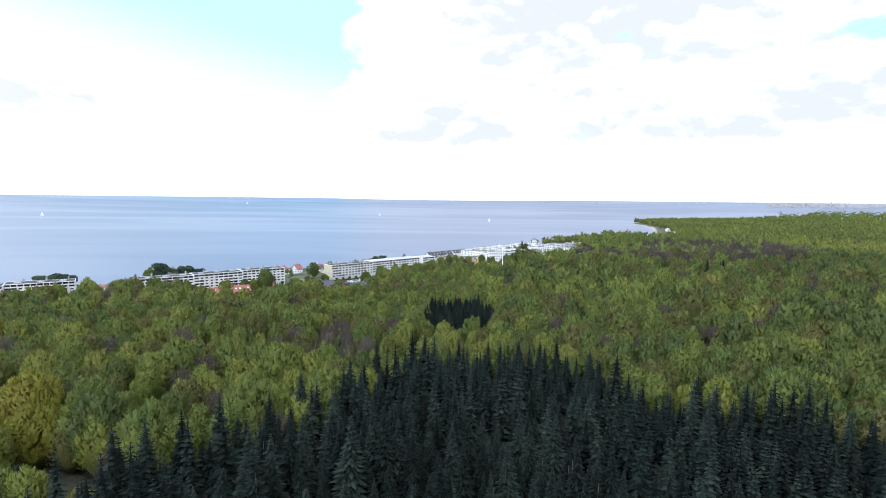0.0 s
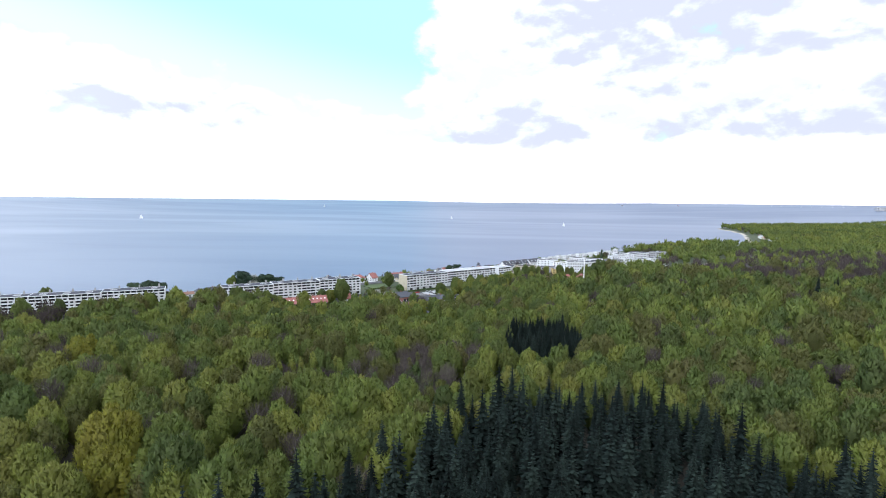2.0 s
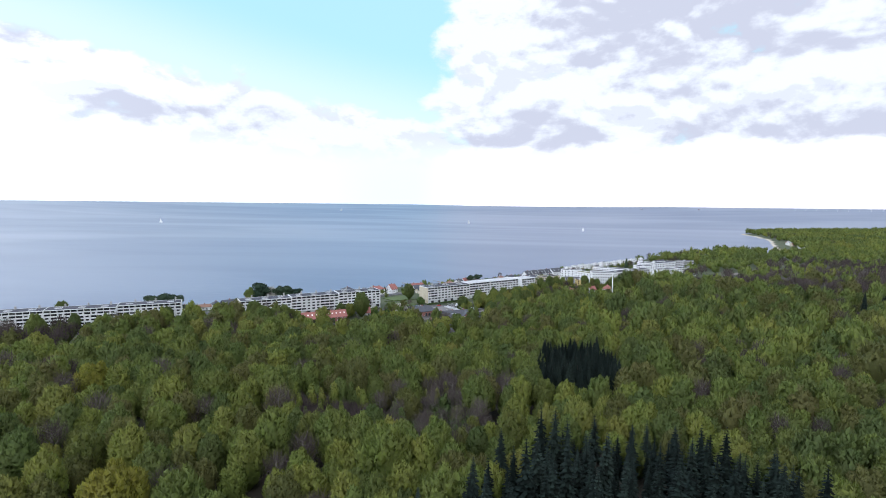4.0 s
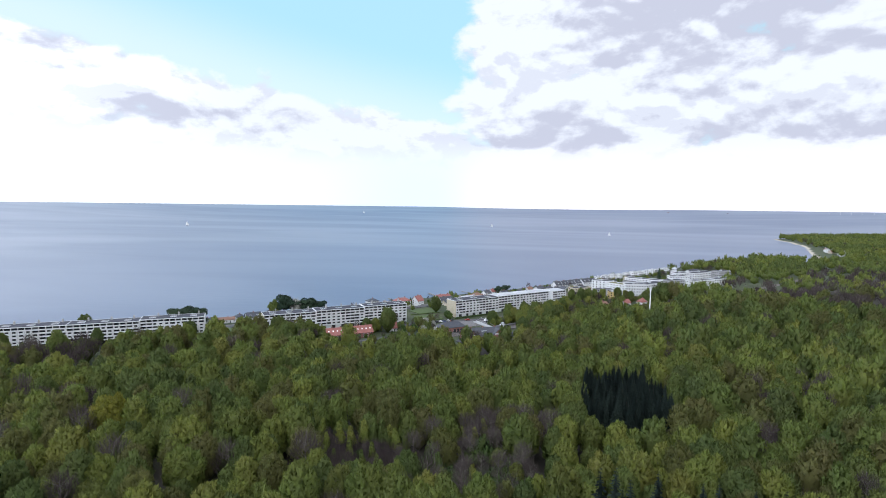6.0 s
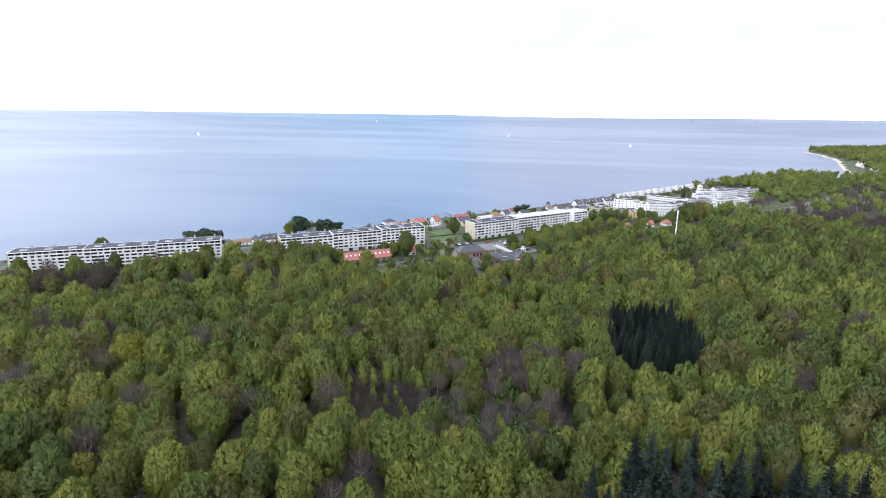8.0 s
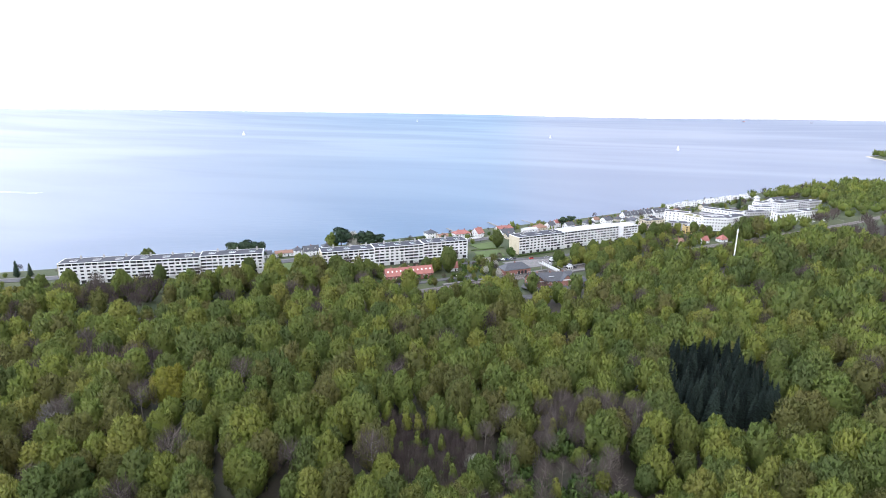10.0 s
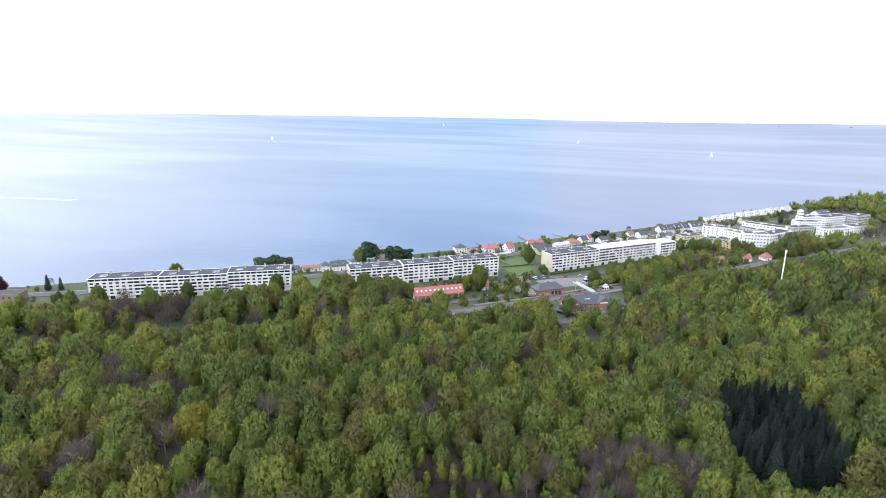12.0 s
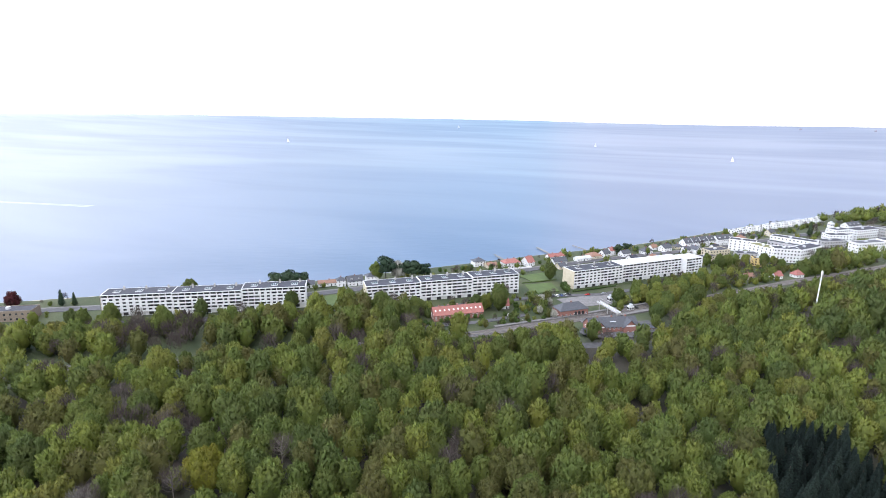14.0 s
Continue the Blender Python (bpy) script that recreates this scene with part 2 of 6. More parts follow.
wood_grey = surface("weathered_wood", (0.17, 0.15, 0.13), (0.30, 0.27, 0.24), 0.6, 0.9)
lawn_green = surface("lawn_grass", (0.048, 0.074, 0.022), (0.070, 0.100, 0.030), 5.0, 0.95, fine=18.0, stain=0.2)
sand = surface("sand", (0.36, 0.32, 0.26), (0.50, 0.45, 0.37), 3.0, 0.95)
paint_white = surface("white_paint", (0.74, 0.74, 0.74), (0.84, 0.84, 0.84), 1.0, 0.4, bump=0.0, stain=0.08)
paint_dark = surface("dark_paint", (0.02, 0.022, 0.026), (0.035, 0.037, 0.042), 1.0, 0.4, bump=0.0)
paint_red = surface("red_paint", (0.35, 0.03, 0.025), (0.42, 0.045, 0.035), 1.0, 0.4, bump=0.0)
paint_blue = surface("blue_paint", (0.03, 0.06, 0.17), (0.045, 0.085, 0.22), 1.0, 0.35, bump=0.0)
paint_silver = surface("silver_paint", (0.42, 0.43, 0.45), (0.52, 0.53, 0.55), 1.0, 0.35, 0.5, bump=0.0)
rubber = surface("rubber", (0.015, 0.015, 0.015), (0.03, 0.03, 0.03), 0.3, 0.9)
sailcloth = surface("sailcloth", (0.74, 0.74, 0.72), (0.85, 0.85, 0.83), 1.0, 0.8, bump=0.0)


def glass_material():
    m, n, out = material("window_glass")
    rnd = n.add("ShaderNodeObjectInfo").outputs["Random"]
    b = n.add("ShaderNodeBsdfPrincipled")
    n.put(b.inputs["Base Color"], n.mix(n.span(rnd, 0.55, 1.0), (0.016, 0.019, 0.023, 1), (0.10, 0.10, 0.10, 1)))
    b.inputs["Roughness"].default_value = 0.06
    b.inputs["Specular IOR Level"].default_value = 0.5
    n.put(out.inputs[0], b.outputs[0])
    return m


def water_material():
    m, n, out = material("sea_water")
    geo = n.add("ShaderNodeNewGeometry")
    p = geo.outputs["Position"]
    sep = n.add("ShaderNodeSeparateXYZ")
    n.put(sep.inputs[0], p)
    long = n.vec(n.math("MULTIPLY", sep.outputs[0], 0.30), sep.outputs[1], 0.0)
    wind = n.noise(long, 0.0045, 5.0, 0.55, 1.2)
    b = n.add("ShaderNodeBsdfPrincipled")
    n.put(b.inputs["Base Color"], n.mix(n.span(wind, 0.35, 0.65), (0.062, 0.095, 0.162, 1), (0.086, 0.120, 0.190, 1)))
    calm = n.noise(long, 0.0016, 2.0, 0.5, 0.8)
    n.put(b.inputs["Roughness"], n.span(calm, 0.36, 0.64, 0.285, 0.345))
    b.inputs["IOR"].default_value = 1.333
    bp = n.add("ShaderNodeBump")
    bp.inputs["Strength"].default_value, bp.inputs["Distance"].default_value = 0.015, 0.2
    shore = n.add("ShaderNodeVectorMath")
    shore.operation = "DISTANCE"
    n.put(shore.inputs[0], p)
    shore.inputs[1].default_value = (-250, 560, 0)
    swell = n.noise(n.vec(n.math("MULTIPLY_ADD", sep.outputs[1], 0.55, n.math("MULTIPLY", sep.outputs[0], 0.55)), n.math("SUBTRACT", n.math("MULTIPLY", sep.outputs[1], 2.0), sep.outputs[0]), 0.0), 0.05, 3.0, 0.55)
    n.put(bp.inputs["Height"], swell)
    n.put(bp.inputs["Strength"], n.span(shore.outputs["Value"], 100.0, 420.0, 0.9, 0.0))
    n.put(b.inputs["Normal"], bp.outputs[0])
    n.put(out.inputs[0], b.outputs[0])
    return m


def ground_material():
    m, n, out = material("woodland_floor")
    p = n.add("ShaderNodeNewGeometry").outputs["Position"]
    big = n.noise(p, 0.03, 5.0, 0.6)
    small = n.noise(p, 0.9, 5.0, 0.65)
    f = n.span(n.math("ADD", n.math("MULTIPLY", big, 0.6), n.math("MULTIPLY", small, 0.4)), 0.35, 0.65)
    col = n.ramp(f, [(0.0, (0.023, 0.018, 0.014)), (0.5, (0.026, 0.023, 0.015)), (1.0, (0.025, 0.031, 0.014))])
    sep = n.add("ShaderNodeSeparateXYZ")
    n.put(sep.inputs[0], p)
    grass = n.mix(n.span(big, 0.35, 0.65), (0.026, 0.040, 0.014, 1), (0.050, 0.060, 0.024, 1))
    col = n.mix(n.span(sep.outputs[2], 2.6, 4.4, 1.0, 0.0), col, grass)
    col = n.mix(n.span(sep.outputs[2], 0.8, 1.7, 1.0, 0.0), col, (0.38, 0.34, 0.28, 1))
    b = n.add("ShaderNodeBsdfPrincipled")
    n.put(b.inputs["Base Color"], col)
    b.inputs["Roughness"].default_value = 0.95
    bp = n.add("ShaderNodeBump")
    bp.inputs["Strength"].default_value, bp.inputs["Distance"].default_value = 0.5, 0.4
    n.put(bp.inputs["Height"], small)
    n.put(b.inputs["Normal"], bp.outputs[0])
    n.put(out.inputs[0], b.outputs[0])
    return m


pond_mat = surface("pond_water", (0.006, 0.008, 0.010), (0.012, 0.014, 0.015), 4.0, 0.14, bump=0.01, stain=0.0, spec=0.5)
glass, water_mat, floor_mat = glass_material(), water_material(), ground_material()

# ---------------------------------------------------------------- mesh helpers
def soup(name, verts, tris, mat, tint=None, smooth=False, normals=None):
    """A mesh of triangles from two number arrays."""
    me = bpy.data.meshes.new(name)
    verts, tris = np.asarray(verts, np.float32), np.asarray(tris, np.int32)
    me.vertices.add(len(verts))
    me.vertices.foreach_set("co", verts.ravel())
    me.loops.add(tris.size)
    me.loops.foreach_set("vertex_index", tris.ravel())
    me.polygons.add(len(tris))
    me.polygons.foreach_set("loop_start", np.arange(0, tris.size, 3, dtype=np.int32))
    if smooth:
        me.polygons.foreach_set("use_smooth", np.ones(len(tris), bool))
    if tint is not None:
        me.attributes.new("tint", "FLOAT", "POINT").data.foreach_set("value", np.asarray(tint, np.float32))
    if normals is not None:
        me.attributes.new("custom_normal", "FLOAT_VECTOR", "POINT").data.foreach_set("vector", np.asarray(normals, np.float32).ravel())
    me.materials.append(mat)
    me.update(calc_edges=True)
    return me


def part(name, bm, mat, parent, label="", m=None):
    """One bmesh as one mesh object under a thing or a part."""
    me = bpy.data.meshes.new(name)
    bm.to_mesh(me)
    bm.free()
    me.materials.append(mat)
    return part_mesh(name, me, parent, label, m)


def part_mesh(name, me, parent, label="", m=None):
    ob = new(name, me)
    ob.parent = parent
    if m is not None:
        ob.matrix_local = m
    return tagged(ob, label=label) if label else ob


def thing(name, m, label, category, group="", kind=""):
    ob = new(name)
    ob.matrix_world = settled(m) if m.translation.length else m
    return tagged(ob, label, category, group, kind)


def boxes(*list_of):
    """A bmesh of boxes, each (x0, x1, y0, y1, z0, z1)."""
    bm = bmesh.new()
    for b in list_of:
        add_box(bm, *b)
    return bm


def add_box(bm, x0, x1, y0, y1, z0, z1):
    v = [bm.verts.new(p) for p in ((x0, y0, z0), (x1, y0, z0), (x1, y1, z0), (x0, y1, z0), (x0, y0, z1), (x1, y0, z1), (x1, y1, z1), (x0, y1, z1))]
    for f in ((0, 3, 2, 1), (4, 5, 6, 7), (0, 1, 5, 4), (1, 2, 6, 5), (2, 3, 7, 6), (3, 0, 4, 7)):
        bm.faces.new([v[i] for i in f])


def add_tube(bm, a, b, ra, rb, sides=6):
    a, b = Vector(a), Vector(b)
    q = (b - a).to_track_quat("Z", "Y")
    rings = []
    for p, r in ((a, ra), (b, rb)):
        rings.append([bm.verts.new(p + q @ Vector((r * math.cos(k * math.tau / sides), r * math.sin(k * math.tau / sides), 0))) for k in range(sides)])
    for k in range(sides):
        bm.faces.new((rings[0][k], rings[0][(k + 1) % sides], rings[1][(k + 1) % sides], rings[1][k]))
    bm.faces.new(rings[0][::-1])
    bm.faces.new(rings[1])


def add_prism(bm, outline, z0, z1):
    low = [bm.verts.new((x, y, z0)) for x, y in outline]
    top = [bm.verts.new((x, y, z1)) for x, y in outline]
    n = len(outline)
    for k in range(n):
        bm.faces.new((low[k], low[(k + 1) % n], top[(k + 1) % n], top[k]))
    bm.faces.new(top)
    bm.faces.new(low[::-1])


# ---------------------------------------------------------------- land and sea
SHORE_Y = [-4900, -1000, -200, 100, 300, 370, 502, 604, 698, 769, 849, 983, 1105, 1243, 1290, 1350, 1430, 1540, 1700, 1850, 2100, 2280, 2340, 2450, 2700, 3000, 4900]
SHORE_X = [-7000, -2600, -1400, -900, -610, -521, -349, -252, -166, -93, -29, 71, 173, 278, 430, 520, 560, 590, 645, 700, 745, 760, 840, 1050, 1450, 1800, 2950]
RAIL = [(-720, 20), (-520, 165), (-420, 236), (-300, 324), (-188, 409), (-161, 429), (-110, 477), (-69, 519), (2, 590), (57, 650), (113, 705), (156, 750), (250, 850), (380, 1010), (560, 1250), (760, 1500)]
HILLS = [(-220, 220, 80, 6.5), (-120, 150, 80, 7.5), (10, 150, 100, 5.5), (130, 345, 60, 4.5), (10, 335, 40, -2.0), (-82, 245, 30, -2.0), (420, 620, 160, 5.0), (900, 2200, 260, 8.0)]


def smooth(a, b, x):
    t = np.clip((np.asarray(x, float) - a) / (b - a), 0, 1)
    return t * t * (3 - 2 * t)


def inland(x, y):
    """Metres from the shore, positive on land."""
    s = (np.interp(np.asarray(y, float) + 25, SHORE_Y, SHORE_X) - np.interp(np.asarray(y, float) - 25, SHORE_Y, SHORE_X)) / 50
    return (x - np.interp(y, SHORE_Y, SHORE_X)) / np.sqrt(1 + s * s)


def rail_side(x, y):
    """Signed metres from the railway: positive on the forest's side."""
    x, y = np.asarray(x, float), np.asarray(y, float)
    best, side = np.full(x.shape, 1e9), np.ones(x.shape)
    for (ax, ay), (bx, by) in zip(RAIL[:-1], RAIL[1:]):
        dx, dy = bx - ax, by - ay
        t = np.clip(((x - ax) * dx + (y - ay) * dy) / (dx * dx + dy * dy), 0, 1)
        d = np.hypot(x - ax - t * dx, y - ay - t * dy)
        s = np.sign((x - ax) * dy - (y - ay) * dx)
        side = np.where(d < best, s, side)
        best = np.minimum(best, d)
    return best * side


def far_rise(x, y):
    """The sea's far rim, lifted to stand for the true horizon beyond the reach of the view."""
    return 86.0 * np.clip((np.hypot(x, y) - 2500) / 2400, 0, 1.05) ** 2


def land(x, y):
    x, y = np.asarray(x, float), np.asarray(y, float)
    d = inland(x, y)
    h = -3.0 + 5.0 * smooth(-12, 8, d) + 3.0 * smooth(8, 50, d) + 3.0 * smooth(45, 95, d)
    r = rail_side(x, y)
    wood = smooth(10, 70, r)
    h = h - wood * 2.0
    roll = 1.3 * np.sin(x / 47 + 1.3) * np.cos(y / 61) + 0.9 * np.sin(x / 23 - y / 31)
    h = h + wood * roll * smooth(20, 60, d)
    for hx, hy, hr, hz in HILLS:
        h = h + hz * np.exp(-((x - hx) ** 2 + (y - hy) ** 2) / (2 * hr * hr)) * smooth(20, 90, d) * smooth(6, 40, r)
    return h + 0.55 * far_rise(x, y) * smooth(-12, 8, d)


def town_drop(x, y):
    """How far the built-up shore lies below the plan's level; nothing in the wood and at the water."""
    d, r = inland(x, y), rail_side(x, y)
    return (3.0 * smooth(8, 50, d) + 3.0 * smooth(45, 95, d)) * (1 - smooth(5, 75, r))


def settle(x, y, z):
    """From the plan to the place: lower ground lies that much further out. Gives x, y, z and the scale there."""
    x, y, z = np.asarray(x, float), np.asarray(y, float), np.asarray(z, float)
    low, drop = land(x, y), town_drop(x, y)
    k = (125.0 - low + drop) / (125.0 - low)
    return -35 + (x + 35) * k, 75 + (y - 75) * k, low - drop + (z - low) * k, k


def settled(m, sized=True):
    """The pose m of the plan, moved to its place."""
    p = m.translation
    x, y, z, k = (float(v[0]) for v in settle([p.x], [p.y], [p.z]))
    out = m.copy()
    out.translation = (x, y, z)
    return out @ Matrix.Scale(k, 4) if sized else out


def ground_z(x, y):
    return float(land(np.array([x]), np.array([y]))[0])


def sheet(name, height, mat, cx, cy, n, bend, label, on_land=False):
    """A sheet to the horizon, finely divided round (cx, cy)."""
    u = np.linspace(-1, 1, n)
    g = np.sinh(u * bend) / np.sinh(bend)
    xs = np.where(g < 0, (4900 + cx) * g, (4900 - cx) * g) + cx
    ys = np.where(g < 0, (4900 + cy) * g, (4900 - cy) * g) + cy
    X, Y = np.meshgrid(xs, ys)
    Z = height(X, Y)
    if on_land:
        X, Y, Z, _ = settle(X, Y, Z)
    co = np.stack([X, Y, Z], -1).reshape(-1, 3)
    k = (np.arange(n - 1)[:, None] * n + np.arange(n - 1)[None, :]).ravel()
    tris = np.concatenate([np.stack([k, k + 1, k + n + 1], 1), np.stack([k, k + n + 1, k + n], 1)])
    ob = new(name, soup(name, co, tris, mat, smooth=True))
    return tagged(ob, label, name, kind="structure")


sheet("ground", land, floor_mat, -80, 480, 280, 4.2, "wooded land with leaf litter, grass and a sandy shore", True)
sheet("water", lambda X, Y: far_rise(X, Y), water_mat, 0, 600, 120, 2.5, "calm pale blue sea under broken cloud")


def ribbon(name, line, width, lift, mat, label, thick=0.25, step=6.0, parent=None, base=None):
    """A strip of paving that follows the land along a line."""
    pts = [Vector(p) for p in line]
    dense = []
    for a, b in zip(pts[:-1], pts[1:]):
        k = max(1, int((b - a).length / step))
        dense += [a.lerp(b, i / k) for i in range(k)]
    dense.append(pts[-1])
    bm = bmesh.new()
    rows = []
    for i, p in enumerate(dense):
        d = (dense[min(i + 1, len(dense) - 1)] - dense[max(i - 1, 0)]).normalized()
        nrm = Vector((-d.y, d.x))
        z = (ground_z(p.x, p.y) if base is None else base) + lift
        cx, cy, cz, k = (float(v[0]) for v in settle([p.x], [p.y], [z]))
        rows.append([bm.verts.new((cx + nrm.x * s * width * k / 2, cy + nrm.y * s * width * k / 2, cz - dz)) for s, dz in ((1, thick), (1, 0), (-1, 0), (-1, thick))])
    for a, b in zip(rows[:-1], rows[1:]):
        for k in range(3):
            bm.faces.new((a[k], a[k + 1], b[k + 1], b[k]))
    for r, flip in ((rows[0], False), (rows[-1], True)):
        bm.faces.new(r[::-1] if flip else r)
    bmesh.ops.recalc_face_normals(bm, faces=bm.faces)
    me = bpy.data.meshes.new(name)
    bm.to_mesh(me)
    bm.free()
    me.materials.append(mat)
    ob = new(name, me)
    if parent is not None:
        ob.parent = parent
        return ob
    return tagged(ob, label, name.replace("_", " "), kind="structure")


def shifted(line, d):
    """The line moved d metres to its left."""
    out = []
    for i, p in enumerate(line):
        a, b = Vector(line[max(i - 1, 0)]), Vector(line[min(i + 1, len(line) - 1)])
        t = (b - a).normalized()
        out.append((p[0] - t.y * d, p[1] + t.x * d))
    return out


COAST_ROAD = [(-520, 322), (-430, 376), (-314, 459), (-284, 490), (-230, 540), (-172, 596), (-124, 652), (-70, 706), (-20, 750), (40, 800), (60, 830), (130, 905), (230, 1010)]
ribbon("coast_road", COAST_ROAD, 9.0, 0.35, asphalt, "grey asphalt coast road behind the apartment blocks")
ribbon("pavement", shifted(COAST_ROAD, 6.2), 2.6, 0.47, paving, "pale paved footway along the coast road")
ribbon("station_road", [(-300, 385), (-262, 418), (-222, 450), (-160, 502), (-128, 528), (-96, 545), (-60, 580)], 6.0, 0.35, asphalt, "asphalt lane past the lawn and the station")
ribbon("parking_road", [(-402, 341), (-345, 376), (-285, 413), (-266, 428)], 8.0, 0.32, asphalt, "asphalt parking strip before the long apartment block")
ribbon("house_lane", [(-230, 405), (-196, 428), (-168, 448), (-140, 476)], 5.0, 0.30, asphalt, "narrow asphalt lane beside the railway")
ribbon("station_square", [(-118, 512), (-100, 528), (-78, 546)], 22.0, 0.28, paving, "pale paved square beside the station")
ribbon("station_approach", [(-112, 425), (-98, 440), (-86, 446), (-60, 462)], 8.0, 0.30, asphalt, "asphalt approach between the trees and the station")
ribbon("forest_path", [(-420, 262), (-385, 282), (-355, 294), (-335, 315)], 3.0, 0.25, paving, "pale gravel forest path")
ribbon("forest_road", [(-20, 330), (-48, 356), (-66, 376), (-80, 400), (-95, 430)], 4.5, 0.25, asphalt, "narrow asphalt road in a forest gap")
ribbon("track_bed", RAIL, 9.0, 0.35, ballast, "dark ballast bed of the railway", base=None)
railway = thing("railway", Matrix(), "steel rails on dark sleepers along the ballast bed", "railway", kind="structure")
for side in (-2.2, 2.2):
    line = shifted(RAIL[3:13], side)
    for gauge in (-0.72, 0.72):
        ribbon("rail", shifted(line, gauge), 0.14, 0.62, steel, "", 0.2, parent=railway)


def slab(name, corners, lift, mat, label, category, thick=0.4):
    cx, cy = sum(p[0] for p in corners) / len(corners), sum(p[1] for p in corners) / len(corners)
    bm = bmesh.new()
    top = max(ground_z(*p) for p in corners + [(cx, cy)]) + lift
    flat = [[float(v[0]) for v in settle([p[0]], [p[1]], [top])] for p in corners]
    add_prism(bm, [(p[0], p[1]) for p in flat], -thick, 0.0)
    me = bpy.data.meshes.new(name)
    bmesh.ops.recalc_face_normals(bm, faces=bm.faces)
    bm.to_mesh(me)
    bm.free()
    me.materials.append(mat)
    ob = new(name, me)
    ob.location = (0, 0, max(p[2] for p in flat))
    return tagged(ob, label, category, kind="structure")


slab("lawn", [(-157, 547), (-137, 562), (-127, 542), (-146, 526)], 0.12, lawn_green, "mown green lawn framed by pale paths", "lawn")
slab("lawn", [(-168, 571), (-150, 590), (-134, 572), (-152, 556)], 0.10, lawn_green, "mown grass beside the coast road", "lawn")
slab("lawn", [(-297, 449), (-283, 468), (-262, 452), (-276, 430)], 0.10, lawn_green, "grass between two apartment blocks", "lawn")
slab("station_forecourt", [(-99, 455), (-90, 452.5), (-61, 470), (-50, 487), (-57, 497), (-97, 470)], 0.15, asphalt, "dark asphalt forecourt round the station", "forecourt")
slab("platform", shifted([(-150, 440), (-110, 477), (-69, 519), (-45, 543)], 7.2) + shifted([(-150, 440), (-110, 477), (-69, 519), (-45, 543)], 4.6)[::-1], 1.1, paving, "long paved railway platform", "platform", 1.2)
slab("platform", shifted([(-105, 482), (-69, 519), (-25, 563)], -4.6) + shifted([(-105, 482), (-69, 519), (-25, 563)], -8.0)[::-1], 1.1, paving, "paved railway platform beside the station house", "platform", 1.2)

slab("pond", [(-225 + 9 * math.cos(k * 0.571) * (1 + 0.18 * math.sin(3 * k)), 191 + 11 * math.sin(k * 0.571) * (1 + 0.15 * math.cos(2 * k))) for k in range(11)], 0.1, pond_mat, "still dark pond in a gap of the wood", "pond", 3.0)

# ---------------------------------------------------------------- buildings
def mesh_of(name, bm, mat):
    me = bpy.data.meshes.new(name)
    bmesh.ops.recalc_face_normals(bm, faces=bm.faces)
    bm.to_mesh(me)
    bm.free()
    me.materials.append(mat)
    return me


def framed(w, h, name, frame_mat):
    """The meshes of a window of that size: frame with a mullion, pane and sill, facing -y."""
    t = 0.09
    fr = mesh_of(name + "_frame", boxes((-w / 2, w / 2, -0.05, 0.06, 0, t), (-w / 2, w / 2, -0.05, 0.06, h - t, h), (-w / 2, -w / 2 + t, -0.05, 0.06, t, h - t), (w / 2 - t, w / 2, -0.05, 0.06, t, h - t), (-0.04, 0.04, -0.05, 0.06, t, h - t)), frame_mat)
    pane = mesh_of(name + "_pane", boxes((-w / 2 + t, -0.04, 0.0, 0.03, t, h - t), (0.04, w / 2 - t, 0.0, 0.03, t, h - t)), glass)
    sill = mesh_of(name + "_sill", boxes((-w / 2 - 0.08, w / 2 + 0.08, -0.14, 0.0, -0.09, 0.0)), frame_mat)
    return fr, pane, sill


WINDOW_BANK = {}
FOOTPRINTS = []


def put_window(parent, m, w, h, frame_mat, sill=False, sub=True):
    key = (w, h, frame_mat.name)
    if key not in WINDOW_BANK:
        WINDOW_BANK[key] = framed(w, h, "window", frame_mat)
    fr, pane, sl = WINDOW_BANK[key]
    ob = part_mesh("window", fr, parent, "", m)
    part_mesh("pane", pane, ob)
    return ob


